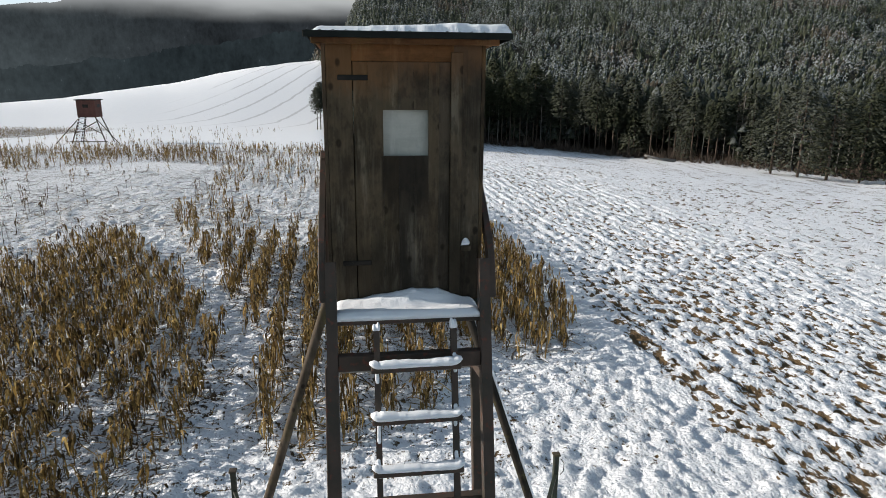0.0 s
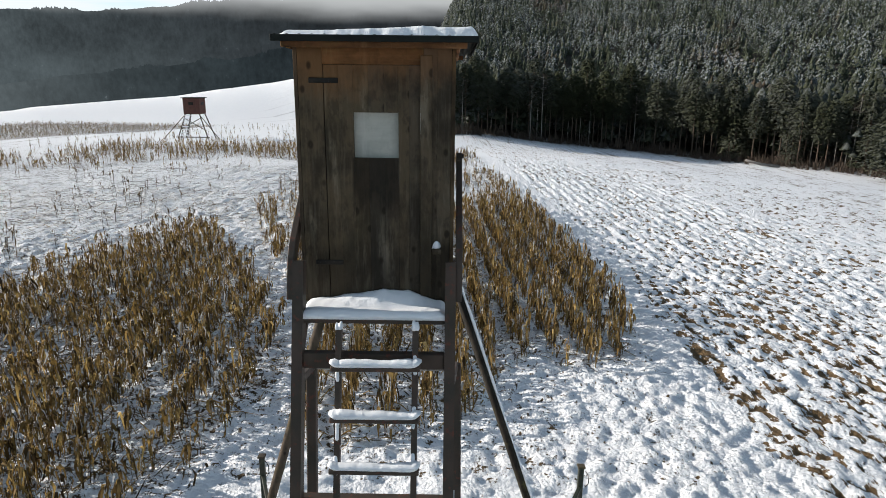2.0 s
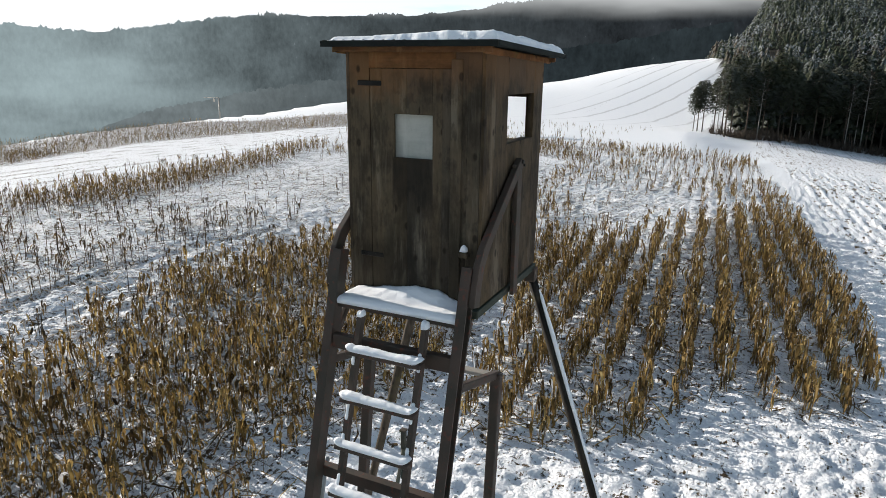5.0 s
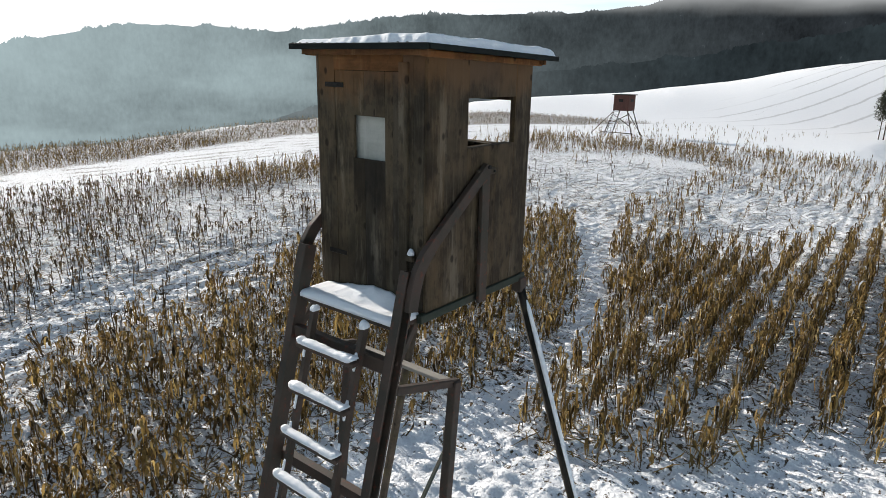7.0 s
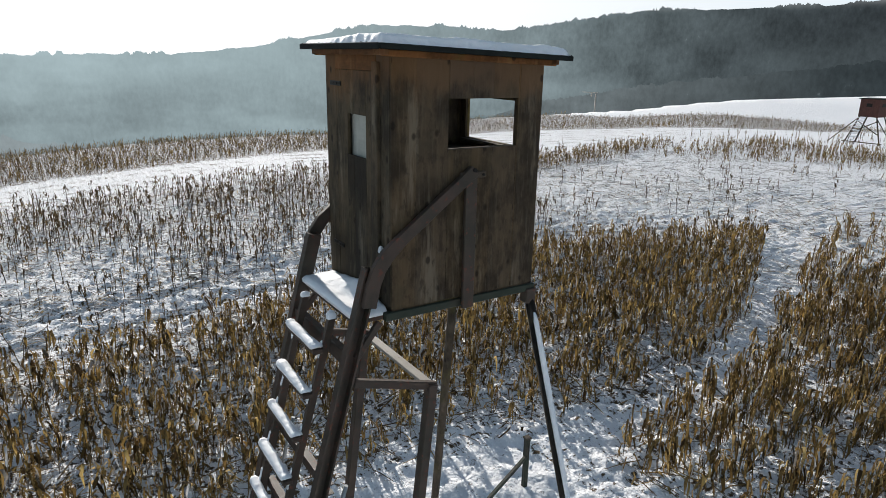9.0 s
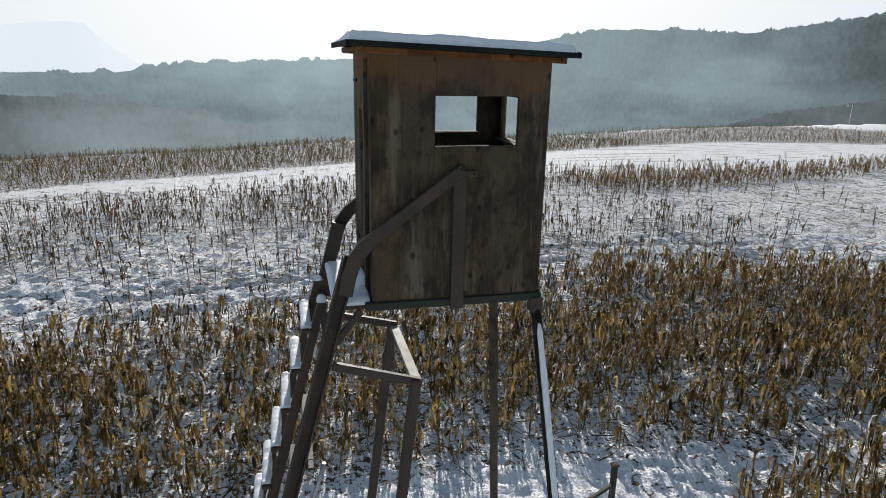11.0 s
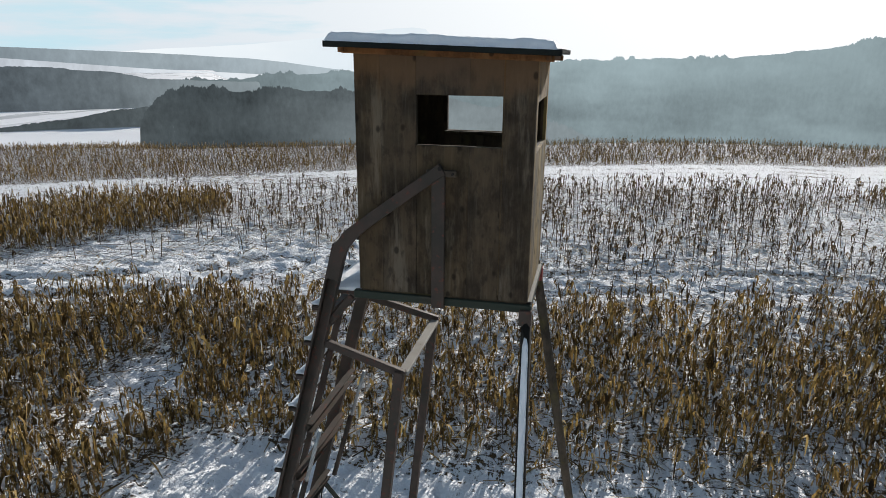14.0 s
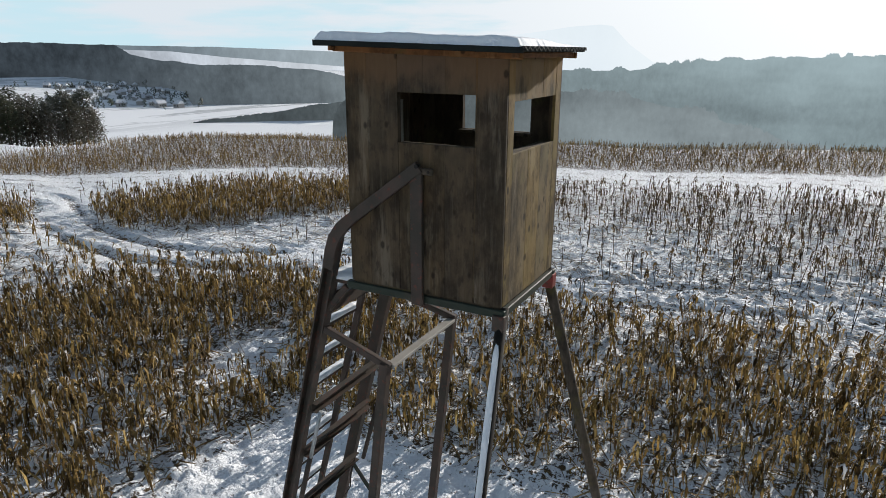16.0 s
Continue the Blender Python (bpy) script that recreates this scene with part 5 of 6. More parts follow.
while z > 0.7:
    tilt = RNG.normal(0, 0.006)
    part("rung", beam((-0.262, ladder_y(z), z - tilt), (0.315, ladder_y(z), z + tilt), 0.075, 0.034, (0, 1, 0)), MAT_STEEL, stand)
    me = bpy.data.meshes.new("snow")
    bm = snow_bar([(-0.268, ladder_y(z), z + 0.046 - tilt), (-0.225, ladder_y(z), z + 0.022 - tilt), (0.275, ladder_y(z), z + 0.020 + tilt), (0.322, ladder_y(z), z + 0.050 + tilt)], 0.078, 0.034, RNG, 26)
    bm.to_mesh(me)
    bm.free()
    me.materials.append(MAT_SNOW)
    tagged(new("rung_snow", me), "ridge of white snow on a ladder rung", "snow", "snow on the rungs")
    z, i = z - RUNG, i + 1
for xx in (-0.225, 0.28):
    for n in range(12):
        zz = 4.55 - n * 0.318 + RNG.uniform(-0.09, 0.05)
        L = RNG.uniform(0.07, 0.22)
        me = bpy.data.meshes.new("snow")
        bm = snow_bar([(xx + RNG.uniform(-0.01, 0.01), ladder_y(zz) + 0.018, zz), (xx + RNG.uniform(-0.01, 0.01), ladder_y(zz + L) + 0.018, zz + L)], 0.026, 0.009, RNG, 16, side=(1, 0, 0))
        bm.to_mesh(me)
        bm.free()
        me.materials.append(MAT_SNOW)
        tagged(new("rail_snow", me), "dab of snow clinging to the ladder rail", "snow", "snow on the ladder rails")
me = bpy.data.meshes.new("snow")
bm = snow_bar([(0.465 + 0.3315 * k + 0.036, 0.62 + 0.038 * k, 4.90 - k + 0.012) for k in (0.24, 1.2, 2.0, 3.0, 4.0, 4.4)], 0.048, 0.024, RNG, 60, side=(0, 1, 0))
bm.to_mesh(me)
bm.free()
me.materials.append(MAT_SNOW)
tagged(new("leg_snow", me), "strip of snow lying along the sloping leg", "snow", kind="stuff")
# ground frame: pegs with struts to the legs
for s, px, py, top in ((1, 2.32, 2.78, 1.34), (-1, -2.07, 3.0, 1.28)):
    gz = float(terrain(px, py))
    peg = part("ground_peg", boxed((px - 0.035, py - 0.035, gz - 0.1), (px + 0.035, py + 0.035, top), 0.006), MAT_GREEN, stand, "green painted square post")
    part("peg_cap", boxed((px - 0.05, py - 0.05, top), (px + 0.05, py + 0.05, top + 0.03), 0.006), MAT_POLE, peg)
    part("wire_hook", tube([(px + 0.055, py - 0.03, top - 0.04), (px + 0.10, py - 0.05, top - 0.10), (px + 0.10, py - 0.05, top - 0.22), (px + 0.06, py - 0.04, top - 0.28)], 0.006, 5), MAT_IRON, peg)
    part("ground_strut", beam((px, py, top - 0.30), (0.62 * s, -0.6, 0.62), 0.05, 0.05, (0, 0, 1)), MAT_GREEN, stand, "green steel outrigger")


# ---------------------------------------------------------------- the far hunting stand
def far_stand():
    fx, fy = -28.4, 69.6
    fz = float(terrain(fx, fy))
    f = thing("hunting_cabin", (fx, fy, fz), "small red-brown hunting cabin on braced poles far across the field", "hunting stand")
    b, c, hw = fz + 2.75, fz + 4.5, 0.92
    cabin = part("cabin", boxed((fx - hw, fy - hw, b), (fx + hw, fy + hw, c), 0.02), MAT_REDWOOD, f, "red-brown board cabin")
    for i in range(9):
        part("board", boxed((fx - hw + 0.205 * i + 0.01, fy - hw - 0.02, b), (fx - hw + 0.205 * (i + 1) - 0.01, fy - hw - 0.001, c)), MAT_REDWOOD, cabin)
    part("lookout", boxed((fx - 0.3, fy - hw - 0.03, c - 0.75), (fx + 0.25, fy - hw - 0.021, c - 0.42)), MAT_IRON, cabin)
    part("lookout", boxed((fx + hw + 0.001, fy - 0.4, c - 0.75), (fx + hw + 0.02, fy + 0.4, c - 0.42)), MAT_IRON, cabin)
    part("roof", boxed((fx - hw - 0.16, fy - hw - 0.2, c), (fx + hw + 0.16, fy + hw + 0.2, c + 0.08), 0.02), MAT_ROOF, f)
    for sx in (-1, 1):
        for sy in (-1, 1):
            part("leg", tube([(fx + 0.8 * sx, fy + 0.8 * sy, b), (fx + 1.75 * sx, fy + 1.2 * sy, fz - 0.1)], 0.06, 7), MAT_POLE, f)
        part("brace", tube([(fx + 0.95 * sx, fy - 0.9, b - 0.4), (fx - 1.3 * sx, fy - 1.1, fz + 1.1)], 0.045, 6), MAT_POLE, f)
        part("strut", tube([(fx + 0.85 * sx, fy - 0.85, b - 0.1), (fx + 3.2 * sx, fy - 1.6, fz)], 0.045, 6), MAT_POLE, f)
    lad = part("ladder", tube([(fx - 0.75, fy - 0.98, b + 0.1), (fx - 0.85, fy - 2.5, fz)], 0.05, 6), MAT_POLE, f)
    part("ladder_side", tube([(fx - 0.05, fy - 0.98, b + 0.1), (fx - 0.15, fy - 2.5, fz)], 0.05, 6), MAT_POLE, lad)
    for i in range(9):
        k = (i + 0.5) / 9
        part("tread", boxed((fx - 0.80 - 0.1 * k, fy - 1.08 - 1.5 * k, b - 2.7 * k), (fx - 0.05 - 0.1 * k, fy - 0.93 - 1.5 * k, b - 2.7 * k + 0.09)), MAT_SNOW, lad)
    part("foot_bar", tube([(fx - 1.9, fy - 1.25, fz + 0.25), (fx + 1.9, fy - 1.25, fz + 0.25)], 0.05, 6), MAT_POLE, f)


far_stand()


# ---------------------------------------------------------------- trees
def polar(yaw, r):
    return -r * math.sin(radians(yaw)), r * math.cos(radians(yaw))


def conifer(rng, height, tiers, points, base=0.12, spread=0.17):
    """Template: stacked ragged skirts round a stem, as triangles."""
    v, f = [], []
    for i in range(tiers):
        k = i / tiers
        z1 = height * (base + (1 - base) * (k + 1.45 / tiers))
        z1 = min(z1, height)
        z0 = height * (base + (1 - base) * k)
        rad = height * spread * (1 - k) ** 0.85 + 0.12
        top, start = len(v), len(v) + 1
        v.append((rng.normal(0, 0.05), rng.normal(0, 0.05), z1))
        a0 = rng.uniform(0, 6.28)
        for j in range(points * 2):
            a = a0 + j * math.pi / points
            q = rad * (rng.uniform(0.85, 1.2) if j % 2 else rng.uniform(0.45, 0.65))
            v.append((q * math.cos(a), q * math.sin(a), z0 + (rng.uniform(-0.3, 0.1) if j % 2 else 0.25) * height / tiers * 0.6))
        for j in range(points * 2):
            f.append((top, start + j, start + (j + 1) % (points * 2)))
    return np.array(v), np.array(f)


def puff(rng, height, tufts):
    """Template of a rounded far crown: tufts of needles round a short stem, as triangles."""
    v, f = [], []
    for i in range(tufts):
        k, a = (i + rng.random()) / tufts, rng.uniform(0, 6.283)
        q = height * 0.26 * math.sin(math.pi * (0.22 + 0.74 * k)) * rng.uniform(0.35, 1.0)
        c, s = np.array((q * math.cos(a), q * math.sin(a), height * (0.25 + 0.70 * k))), height * rng.uniform(0.06, 0.115)
        ring = len(v)
        v.append(tuple(c + np.array((0, 0, s * 0.9))))
        for j in range(4):
            b = a + j * 1.571 + rng.uniform(-0.4, 0.4)
            v.append(tuple(c + np.array((s * math.cos(b), s * math.sin(b), -s * rng.uniform(0.2, 0.7)))))
        f += [(ring, ring + 1 + j, ring + 1 + (j + 1) % 4) for j in range(4)]
    return np.array(v), np.array(f)


def twiggy(rng, height):
    """Template of a bare bush."""
    v, f = [], []
    for i in range(16):
        a, L = rng.uniform(0, 6.283), height * rng.uniform(0.4, 1.0)
        c, d = np.array((rng.normal(0, 0.2), rng.normal(0, 0.2), -0.1)), np.array((math.cos(a) * 0.4 * L, math.sin(a) * 0.4 * L, L))
        e = np.array((-math.sin(a), math.cos(a), 0)) * 0.05
        v += [tuple(c - e), tuple(c + e), tuple(c + d)]
        f.append((3 * i, 3 * i + 1, 3 * i + 2))
    return np.array(v), np.array(f)


def crown_mesh(rng, kind, height):
    """Crown of many small needle clumps on unseen twigs: flat-topped pine or tapering spruce."""
    v, f = [], []
    count = 1100 if kind == "pine" else 1200
    for _ in range(count):
        if kind == "pine":
            k = rng.beta(1.7, 1.4)
            z, reach = height * (0.38 + 0.62 * k), height * 0.17 * math.sin(math.pi * min(0.98, 0.18 + 0.74 * k)) * rng.uniform(0.75, 1.15)
        elif kind == "broad_pine":
            k = rng.beta(1.6, 1.5)
            z, reach = height * (0.05 + 0.95 * k), height * 0.30 * math.sin(math.pi * min(0.98, 0.25 + 0.68 * k)) * rng.uniform(0.7, 1.15)
        else:
            k = rng.random() ** 1.25
            z, reach = height * (0.06 + 0.94 * k), height * 0.20 * (1 - k) ** 0.9 + 0.15
        a = rng.uniform(0, 6.283)
        q = reach * math.sqrt(rng.uniform(0.15, 1))
        c = np.array((q * math.cos(a), q * math.sin(a), z))
        s = rng.uniform(0.20, 0.46) * height / 16
        d = np.array((math.cos(a), math.sin(a), rng.uniform(-0.5, 0.25)))
        e = np.array((-math.sin(a), math.cos(a), rng.uniform(-0.3, 0.3)))
        g = np.array((0, 0, rng.uniform(0.2, 0.6)))
        i = len(v)
        v += [tuple(c - d * s), tuple(c + e * s * 0.7 + g * s * 0.4), tuple(c + d * s * 1.2 - g * s * 0.5), tuple(c - e * s * 0.7 + g * s * 0.4), tuple(c + g * s)]
        f += [(i, i + 1, i + 4), (i + 1, i + 2, i + 4), (i + 2, i + 3, i + 4), (i + 3, i, i + 4)]
    return raw_mesh("crown", np.array(v), np.array(f), MAT_PINE)


def trunk_bm(rng, height, radius, limbs, z_lo, z_hi, reach):
    lean = rng.normal(0, 0.012, 2)
    bm = tube([(lean[0] * z, lean[1] * z, z) for z in (-0.6, height * 0.35, height * 0.7, height * 0.97)], radius, 7, taper=0.05)
    for _ in range(limbs):
        z, a = height * rng.uniform(z_lo, z_hi), rng.uniform(0, 6.28)
        L = reach * rng.uniform(0.5, 1.0)
        tube([(lean[0] * z, lean[1] * z, z), (L * 0.6 * math.cos(a), L * 0.6 * math.sin(a), z + 0.12 * L), (L * math.cos(a), L * math.sin(a), z + 0.3 * L)], radius * 0.28, 4, bm, 0.015)
    return bm


def make_tree(kind, rng, height, label):
    t = thing(kind + "_tree", (0, 0, 0), label, "tree", "trees at the forest edge")
    if kind == "birch":
        part("trunk", trunk_bm(rng, height, 0.13, 16, 0.45, 0.95, 2.2), MAT_BIRCH, t)
        v, f = [], []
        for _ in range(260):
            k, a = rng.uniform(0.5, 1.0), rng.uniform(0, 6.28)
            q, z = height * 0.13 * math.sin(math.pi * k * 0.95) * rng.uniform(0.3, 1.1), height * k
            i, L = len(v), rng.uniform(0.5, 1.1)
            c = np.array((q * math.cos(a), q * math.sin(a), z))
            d = np.array((math.cos(a) * 0.5, math.sin(a) * 0.5, rng.uniform(0.2, 1.0))) * L
            e = np.array((-math.sin(a), math.cos(a), 0)) * 0.035
            v += [tuple(c - e), tuple(c + e), tuple(c + d)]
            f.append((i, i + 1, i + 2))
        ob = new("crown", raw_mesh("crown", np.array(v), np.array(f), MAT_BARK))
        ob.parent = t
        return t
    part("trunk", trunk_bm(rng, height, 0.19, 9, 0.25, 0.6, 1.6), MAT_BARK, t)
    ob = new("crown", crown_mesh(rng, kind, height))
    ob.parent = t
    return t


def edge_r(yaw):
    return float(np.interp(yaw, LAND[:, 0], LAND[:, 1])) + 3.0


PINE, SPRUCE, BIRCH = "tall pine with bare lower trunk and frosted dark crown", "dense dark green spruce branched down to the snow", "bare birch with pale trunk at the forest edge"
kinds = [("pine", 17.0, PINE), ("pine", 15.0, PINE), ("pine", 18.5, PINE), ("spruce", 15.0, SPRUCE), ("spruce", 17.5, SPRUCE), ("birch", 13.0, BIRCH), ("birch", 15.0, BIRCH), ("broad_pine", 11.5, "broad dark pine in a dense clump below the field"), ("broad_pine", 12.5, "broad dark pine in a dense clump below the field")]
models = [make_tree(k, RNG, h, l) for k, h, l in kinds]
used = set()


def plant(n, yaw, r, scale=1.0, tall=1.0, turn=None):
    x, y = polar(yaw, r)
    m = Matrix.Translation((x, y, float(terrain(x, y)) - 0.1)) @ Matrix.Rotation(RNG.uniform(0, 6.28) if turn is None else turn, 4, "Z")
    if n not in used:
        used.add(n)
        ob = models[n]
        ob.matrix_world = m
    else:
        ob = copy_thing(models[n], m)
    ob.scale = (scale, scale, scale * tall * RNG.uniform(0.95, 1.05))
    return ob


yaw = 0.6
while yaw > -45:
    n = int(RNG.choice([0, 1, 2, 3, 4, 5, 6], p=[0.27, 0.24, 0.22, 0.035, 0.035, 0.11, 0.09]))
    plant(n, yaw, edge_r(yaw) + RNG.uniform(0, 6), RNG.uniform(0.85, 1.08) * min(1.0, edge_r(yaw) / 158))
    yaw -= RNG.uniform(0.30, 0.62)
for yaw, r, n, sc in ((-35.6, 121, 7, 1.22), (-37.6, 119, 8, 1.25), (-39.6, 121, 7, 1.3), (-41.8, 123, 8, 1.2), (-43.6, 123, 7, 1.3), (-1.3, 133, 6, 0.8), (-7.4, 146, 5, 0.95)):
    plant(n, yaw, r, sc)
for n, yaw in enumerate(np.arange(147.2, 159.0, 0.30)):
    plant(int(RNG.choice([7, 8])), yaw + RNG.uniform(-0.15, 0.15), 146 + RNG.uniform(-4, 16), RNG.uniform(0.78, 1.0) * (0.8 if yaw < 147.6 else 1.0), 1.0)
for yaw, n, sc in ((0.7, 2, 0.78), (1.1, 1, 0.8), (1.4, 0, 0.76), (1.7, 6, 0.75), (2.0, 1, 0.7), (2.9, 0, 0.58), (3.3, 1, 0.60), (3.6, 2, 0.46)):
    plant(n, yaw, 127 + RNG.uniform(-2, 4), sc)

# the wood behind its edge, climbing the hill
firs = [conifer(RNG, RNG.uniform(12, 17), 7, 7, RNG.uniform(0.12, 0.3), RNG.uniform(0.13, 0.18)) for _ in range(9)]


def wooded(count, r0, r1, y0, y1, rng, power=1.0):
    r = np.sqrt(r0**2 + (r1**2 - r0**2) * rng.random(count) ** power)
    yw = rng.uniform(y0, y1, count)
    rb = np.interp(yw, LAND[:, 0], LAND[:, 1])
    ok = ((r > rb + 7) & (yw < 0.4)) | ((r > 150 + 75 * yw) & (yw >= 0.4) & (yw < 3.8))
    x, y = -r * np.sin(np.radians(yw)), r * np.cos(np.radians(yw))
    return np.stack([x, y, terrain(x, y) - 0.5], -1)[ok]


crowns = [puff(RNG, RNG.uniform(10, 15), 30) for _ in range(9)]
scatter("conifer_forest", MAT_INNER, firs[:5] + crowns, wooded(3000, 130, 280, -47, 4, RNG), RNG, 0.015, (0.75, 1.1), "dense conifer forest frosted with snow", "forest")
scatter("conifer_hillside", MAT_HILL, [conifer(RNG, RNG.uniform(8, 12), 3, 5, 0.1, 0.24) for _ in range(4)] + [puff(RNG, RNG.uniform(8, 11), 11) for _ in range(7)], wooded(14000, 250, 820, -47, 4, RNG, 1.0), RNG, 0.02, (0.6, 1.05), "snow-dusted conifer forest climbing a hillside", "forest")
bush_yaw = RNG.uniform(-46, 2.2, 900)
bush_r = np.minimum(np.interp(bush_yaw, LAND[:, 0], LAND[:, 1]), np.where(bush_yaw > 0.4, 128, 999)) + RNG.uniform(0.5, 9, 900)
bush_x, bush_y = -bush_r * np.sin(np.radians(bush_yaw)), bush_r * np.cos(np.radians(bush_yaw))
scatter("undergrowth", MAT_BARK, [twiggy(RNG, RNG.uniform(1.2, 3.6)) for _ in range(8)], np.stack([bush_x, bush_y, terrain(bush_x, bush_y)], -1), RNG, 0.1, (0.6, 1.3), "bare brown undergrowth along the forest edge", "bushes")
log = thing("felled_trunk", (*polar(-26.8, 133), float(terrain(*polar(-26.8, 133)))), "snowy felled trunk lying before the forest edge", "log")
lx, ly, lz = log.location
part("trunk", tube([(lx - 3.2, ly, lz + 1.3), (lx, ly + 0.3, lz + 0.5), (lx + 3.6, ly + 0.5, lz + 0.1)], 0.2, 8, taper=0.3), MAT_BIRCH, log)


# ---------------------------------------------------------------- distance: hazy ridges
def ridge(name, r, tops, low, depth, mat, bumps, spike, label, seed, step=0.05, taper=1.2, foot=None):
    """One hazed ridge: tops are (yaw, elevation, veil) stations; it leans back by depth metres. foot: (yaw, elevation) stations at which it meets the valley floor."""
    st = np.array(tops)
    yaws = np.arange(st[0, 0], st[-1, 0], step)
    top = np.interp(yaws, st[:, 0], st[:, 1])
    if foot:
        low = np.interp(yaws, [q[0] for q in foot], [q[1] for q in foot])
        r = 64.5 / np.tan(np.radians(-low))
    ends = np.minimum(smooth(yaws - st[0, 0], 0, taper), smooth(st[-1, 0] - yaws, 0, taper))
    teeth = np.random.default_rng(seed).random(len(yaws))
    crowns_ = vnoise(yaws * 2.3, yaws * 0, seed + 3) * 0.40 + (1 - np.abs(2 * vnoise(yaws * 5.0, yaws * 0, seed + 5) - 1)) * 0.35 + teeth * 0.25
    top = top + bumps * (fnoise(yaws * 0.5, yaws * 0 + seed, seed, 4) - 0.5) * 2 + spike * crowns_ * (0.25 + 1.2 * smooth(vnoise(yaws * 0.7, yaws * 0, seed + 9), 0.3, 0.7))
    top = low + (top - low) * (0.05 + 0.95 * ends)
    veil = np.interp(yaws, st[:, 0], st[:, 2])
    rows = 14
    k = np.linspace(0, 1, rows)[:, None]
    el = np.radians(low + (top[None] - low) * k)
    rr = r + depth * k + 0 * el
    x, y, z = -rr * np.sin(np.radians(yaws))[None], rr * np.cos(np.radians(yaws))[None], 6.5 + rr * np.tan(el)
    idx = np.arange(x.size).reshape(x.shape)
    faces = np.stack([idx[:-1, :-1], idx[:-1, 1:], idx[1:, 1:], idx[1:, :-1]], -1).reshape(-1, 4)
    me = raw_mesh(name, np.stack([x, y, z], -1).reshape(-1, 3), faces, mat, True)
    for key, a in (("veil", np.broadcast_to(veil[None], x.shape)), ("high", np.broadcast_to(np.degrees(el) / 4.0, x.shape))):
        me.attributes.new(key, "FLOAT", "POINT").data.foreach_set("value", np.ascontiguousarray(a, np.float32).ravel())
    sp = np.stack([np.broadcast_to(yaws[None] / 20, x.shape), np.full(x.shape, seed * 1.7), np.degrees(el) / 20], -1)
    me.attributes.new("spread", "FLOAT_VECTOR", "POINT").data.foreach_set("vector", np.ascontiguousarray(sp, np.float32).ravel())
    tagged(new(name, me), label, "backdrop", kind="structure")


# each set holds clear, hazed and mist tones; distance haze is painted in
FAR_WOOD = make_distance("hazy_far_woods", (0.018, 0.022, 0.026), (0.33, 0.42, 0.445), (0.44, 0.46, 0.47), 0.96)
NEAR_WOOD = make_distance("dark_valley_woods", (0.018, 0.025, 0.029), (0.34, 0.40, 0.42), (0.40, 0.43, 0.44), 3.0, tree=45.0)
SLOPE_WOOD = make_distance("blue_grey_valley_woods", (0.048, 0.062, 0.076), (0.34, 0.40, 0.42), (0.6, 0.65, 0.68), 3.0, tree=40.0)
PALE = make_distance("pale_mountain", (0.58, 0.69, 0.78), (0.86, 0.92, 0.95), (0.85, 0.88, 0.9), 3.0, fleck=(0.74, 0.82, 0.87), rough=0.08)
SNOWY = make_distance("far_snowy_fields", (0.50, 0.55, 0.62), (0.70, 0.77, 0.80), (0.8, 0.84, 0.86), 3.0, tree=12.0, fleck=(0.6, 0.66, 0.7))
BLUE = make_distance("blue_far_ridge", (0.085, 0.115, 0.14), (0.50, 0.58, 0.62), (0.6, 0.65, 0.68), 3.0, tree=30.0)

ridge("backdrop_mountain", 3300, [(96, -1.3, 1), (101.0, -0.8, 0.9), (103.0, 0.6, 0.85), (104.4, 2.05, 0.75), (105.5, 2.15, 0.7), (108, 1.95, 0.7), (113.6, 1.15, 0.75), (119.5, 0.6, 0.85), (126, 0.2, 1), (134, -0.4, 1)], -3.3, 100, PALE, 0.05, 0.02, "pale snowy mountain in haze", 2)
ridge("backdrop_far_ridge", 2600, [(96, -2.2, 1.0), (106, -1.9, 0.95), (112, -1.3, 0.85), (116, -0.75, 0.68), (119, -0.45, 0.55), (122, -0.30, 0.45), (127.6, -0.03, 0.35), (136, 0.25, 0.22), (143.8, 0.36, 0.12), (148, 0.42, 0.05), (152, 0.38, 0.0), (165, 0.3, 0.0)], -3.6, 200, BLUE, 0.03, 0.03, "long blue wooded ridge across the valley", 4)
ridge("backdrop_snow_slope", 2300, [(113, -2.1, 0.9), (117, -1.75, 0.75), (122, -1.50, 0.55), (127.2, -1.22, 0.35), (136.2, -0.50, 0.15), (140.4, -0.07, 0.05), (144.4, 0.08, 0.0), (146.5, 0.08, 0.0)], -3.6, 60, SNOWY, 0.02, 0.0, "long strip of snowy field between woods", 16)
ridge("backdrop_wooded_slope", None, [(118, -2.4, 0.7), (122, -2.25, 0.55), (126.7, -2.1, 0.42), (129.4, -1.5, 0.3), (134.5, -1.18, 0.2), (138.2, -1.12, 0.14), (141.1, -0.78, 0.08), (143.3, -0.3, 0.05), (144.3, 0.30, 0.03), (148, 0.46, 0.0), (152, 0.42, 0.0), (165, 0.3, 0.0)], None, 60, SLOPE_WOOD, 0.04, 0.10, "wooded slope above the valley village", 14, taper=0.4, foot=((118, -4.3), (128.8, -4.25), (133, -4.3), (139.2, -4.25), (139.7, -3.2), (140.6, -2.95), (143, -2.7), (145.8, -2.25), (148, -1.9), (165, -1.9)))
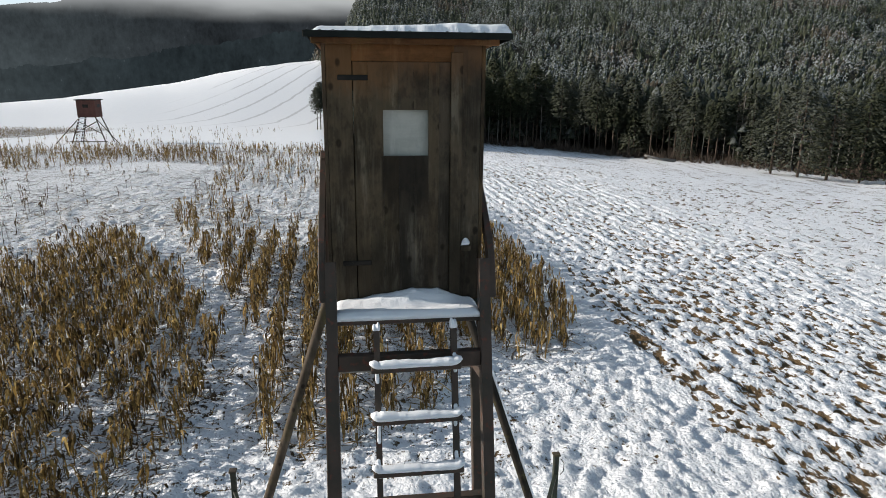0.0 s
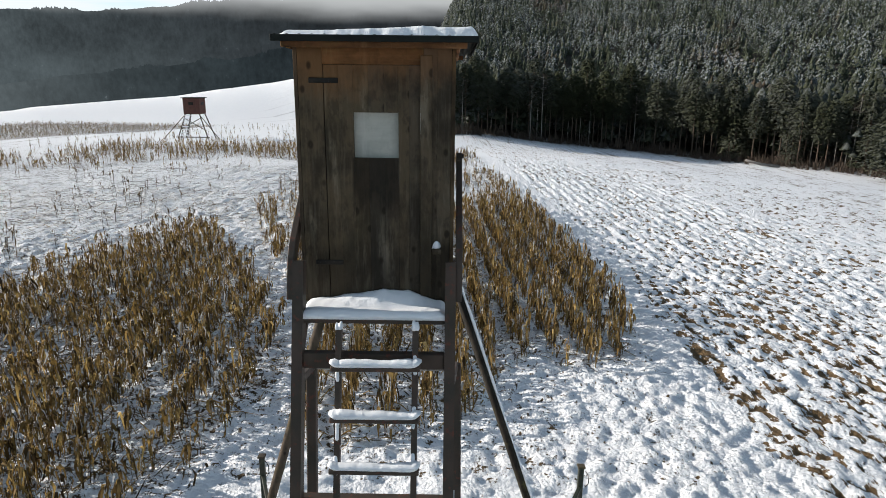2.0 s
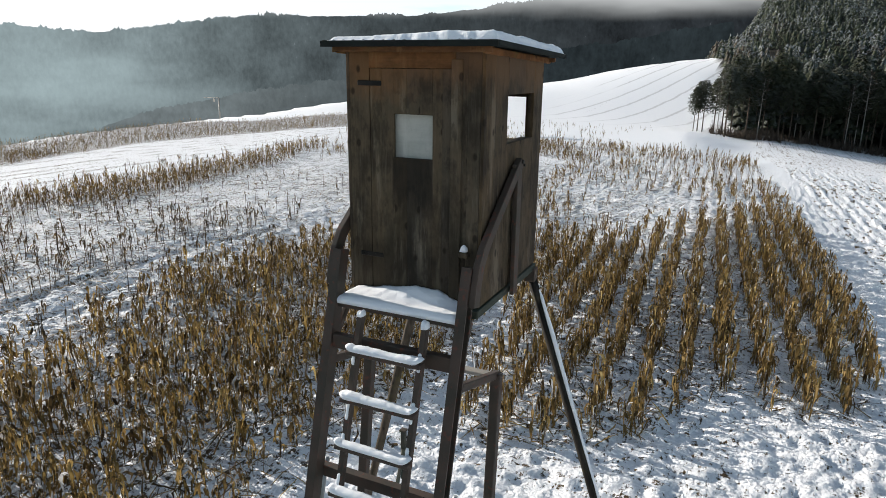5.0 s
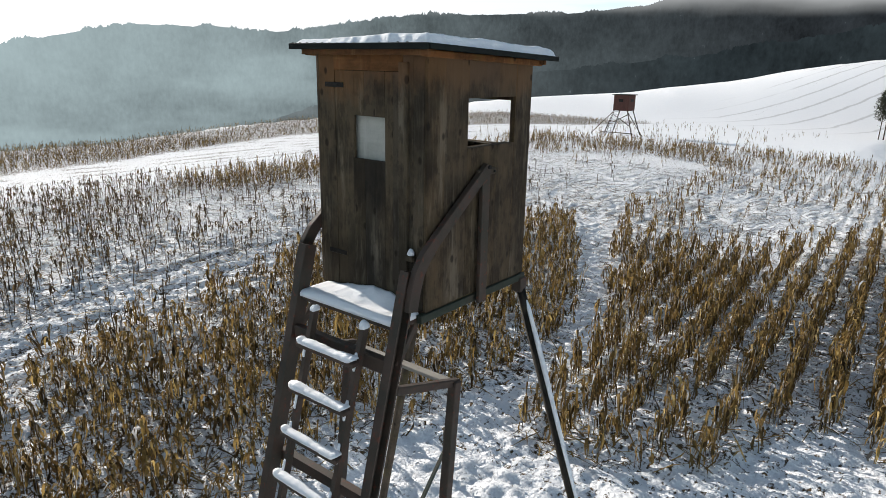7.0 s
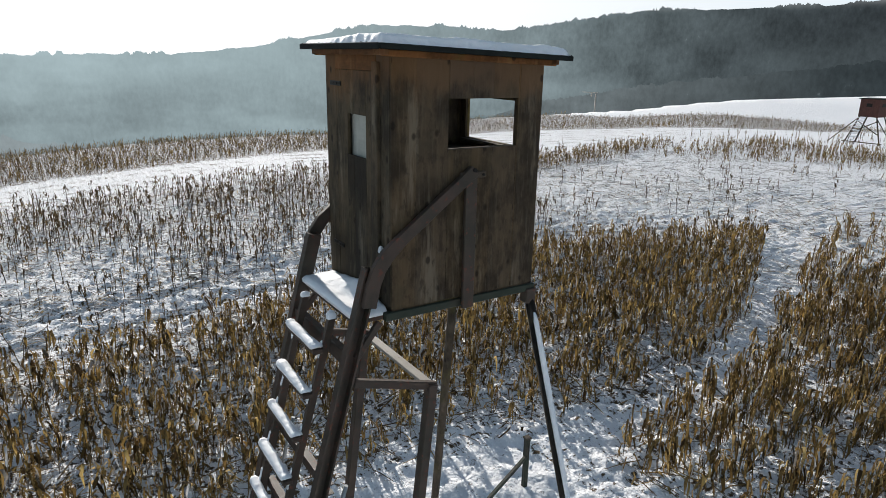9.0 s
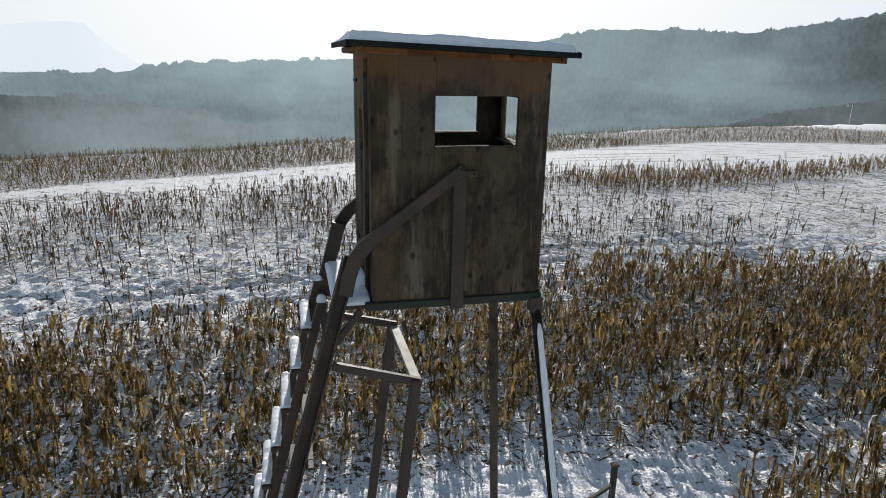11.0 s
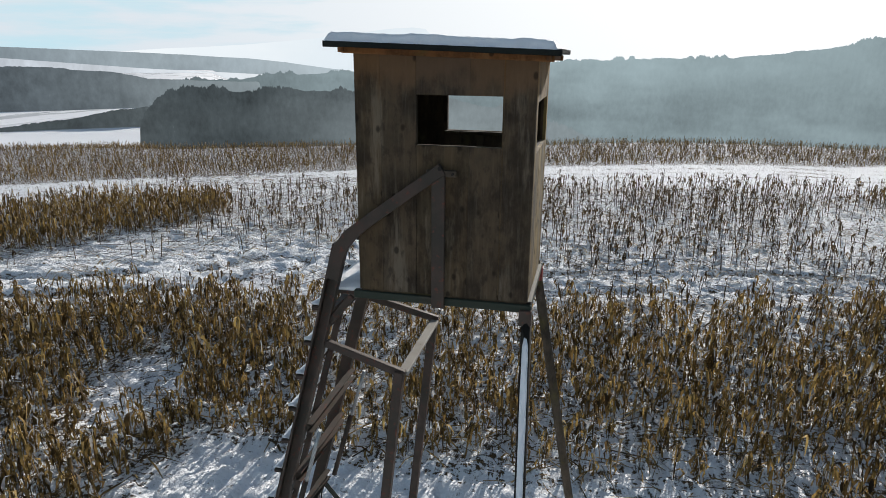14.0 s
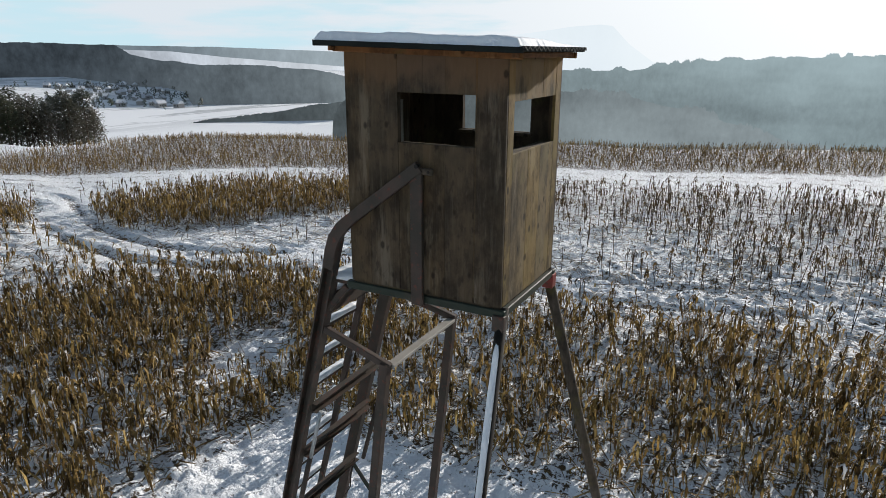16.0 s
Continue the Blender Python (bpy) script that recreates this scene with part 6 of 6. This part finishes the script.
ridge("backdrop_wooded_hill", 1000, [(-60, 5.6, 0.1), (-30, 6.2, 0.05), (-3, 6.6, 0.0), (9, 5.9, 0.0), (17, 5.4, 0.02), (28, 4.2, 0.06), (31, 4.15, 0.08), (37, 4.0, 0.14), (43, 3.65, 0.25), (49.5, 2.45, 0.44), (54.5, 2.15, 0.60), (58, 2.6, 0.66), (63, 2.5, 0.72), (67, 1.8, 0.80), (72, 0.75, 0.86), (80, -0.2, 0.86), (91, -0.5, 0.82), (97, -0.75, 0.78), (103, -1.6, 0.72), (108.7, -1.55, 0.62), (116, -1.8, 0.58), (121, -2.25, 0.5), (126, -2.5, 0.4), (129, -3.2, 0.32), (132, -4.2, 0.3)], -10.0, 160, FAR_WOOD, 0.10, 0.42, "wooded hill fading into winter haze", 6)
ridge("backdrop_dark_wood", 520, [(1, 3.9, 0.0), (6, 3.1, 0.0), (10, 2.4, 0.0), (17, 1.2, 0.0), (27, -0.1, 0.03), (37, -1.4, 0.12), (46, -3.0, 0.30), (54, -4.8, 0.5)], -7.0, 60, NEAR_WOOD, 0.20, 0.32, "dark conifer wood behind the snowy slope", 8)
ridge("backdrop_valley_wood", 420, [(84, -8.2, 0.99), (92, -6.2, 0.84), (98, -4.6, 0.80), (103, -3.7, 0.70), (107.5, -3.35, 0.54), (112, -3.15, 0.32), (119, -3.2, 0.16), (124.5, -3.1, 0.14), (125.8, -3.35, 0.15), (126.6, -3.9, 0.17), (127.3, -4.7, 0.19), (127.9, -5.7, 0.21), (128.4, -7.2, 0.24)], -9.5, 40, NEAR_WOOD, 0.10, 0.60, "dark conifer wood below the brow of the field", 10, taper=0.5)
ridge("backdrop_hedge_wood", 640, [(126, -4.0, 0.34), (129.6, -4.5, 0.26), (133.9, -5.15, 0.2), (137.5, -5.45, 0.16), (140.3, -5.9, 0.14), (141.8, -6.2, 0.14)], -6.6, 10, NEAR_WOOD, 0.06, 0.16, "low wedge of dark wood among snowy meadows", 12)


def village():
    """Low snowy-roofed houses among gardens far down in the valley."""
    first = thing("village_house", (0, 0, 0), "pale house with a snowy pitched roof in the valley village", "house", "village houses")
    part("wall", boxed((-5, -4, 0), (5, 4, 5)), MAT_PLASTER, first)
    bm = bmesh.new()
    p = [bm.verts.new(c) for c in ((-5.6, -4.8, 4.8), (5.6, -4.8, 4.8), (5.6, 4.8, 4.8), (-5.6, 4.8, 4.8), (-5.6, 0, 8.6), (5.6, 0, 8.6))]
    for f in ((0, 1, 5, 4), (2, 3, 4, 5), (1, 2, 5), (3, 0, 4), (3, 2, 1, 0)):
        bm.faces.new([p[i] for i in f])
    part("roof", bm, MAT_TILE, first)
    for xx in (-3, 0, 3):
        part("window", boxed((xx - 0.6, -4.05, 1.6), (xx + 0.6, -3.99, 3.2)), MAT_IRON, first)
    spots = []
    for n in range(58):
        yw, r = RNG.uniform(140.2, 149.5), 820 + 620 * RNG.random() ** 1.3
        if r > 1180:
            yw = RNG.uniform(143.2, 149.5)
        x, y = polar(yw, r)
        m = Matrix.Translation((x, y, float(terrain(x, y)))) @ Matrix.Rotation(RNG.uniform(0, 3.14), 4, "Z")
        if n == 0:
            first.matrix_world = m
        else:
            copy_thing(first, m)
        spots.append((x, y))
    at = np.array(spots)
    trees = np.repeat(at, 4, 0) + RNG.normal(0, 34, (len(at) * 4, 2))
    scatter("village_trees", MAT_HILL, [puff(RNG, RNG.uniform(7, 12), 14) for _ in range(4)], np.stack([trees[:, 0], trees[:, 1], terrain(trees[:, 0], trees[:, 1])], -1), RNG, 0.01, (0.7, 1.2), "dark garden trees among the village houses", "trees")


village()


def power_pole():
    """A slender mast with one arm, rising from behind the brow."""
    px_, py_ = polar(44.3, 320)
    base = float(terrain(px_, py_))
    t = thing("power_pole", (px_, py_, base), "pale slender power pole with one cross-arm", "power pole")
    part("mast", tube([(px_, py_, base - 0.5), (px_ + 0.4, py_, -7.6)], 0.55, 8, taper=0.32), MAT_PALESTEEL, t)
    ux, uy = -0.72, -0.69
    part("cross_arm", beam((px_ - ux, py_ - uy, -7.5), (px_ + ux * 6.2, py_ + uy * 6.2, -7.2), 0.25, 0.3, (0, 0, 1)), MAT_PALESTEEL, t)
    part("insulator", tube([(px_ + ux * 1.8, py_ + uy * 1.8, -7.7), (px_ + ux * 1.8, py_ + uy * 1.8, -9.2)], 0.35, 6), MAT_PALESTEEL, t)


def slope_stand():
    """A small raised hide on splayed legs at the top of the far slope."""
    px_, py_ = polar(3.25, 404)
    base = float(terrain(px_, py_))
    t = thing("raised_hide", (px_, py_, base), "small dark raised hide on splayed legs on the snowy slope", "hunting stand")
    body = part("cabin", boxed((px_ - 1.1, py_ - 1.1, base + 4.4), (px_ + 1.1, py_ + 1.1, base + 6.2), 0.05), MAT_POLE, t)
    part("roof", boxed((px_ - 1.4, py_ - 1.4, base + 6.2), (px_ + 1.4, py_ + 1.4, base + 6.4)), MAT_ROOF, t)
    part("lookout", boxed((px_ - 0.5, py_ - 1.13, base + 5.3), (px_ + 0.5, py_ - 1.101, base + 5.8)), MAT_IRON, body)
    for sx in (-1, 1):
        for sy in (-1, 1):
            part("leg", tube([(px_ + 0.9 * sx, py_ + 0.9 * sy, base + 4.5), (px_ + 2.3 * sx, py_ + 1.6 * sy, base - 0.6)], 0.16, 6), MAT_POLE, t)
    part("ladder", tube([(px_ + 0.4, py_ - 1.2, base + 4.6), (px_ + 4.0, py_ - 2.4, base - 0.4)], 0.16, 6), MAT_POLE, t)


power_pole()
slope_stand()
single_plants(SINGLE[:300])
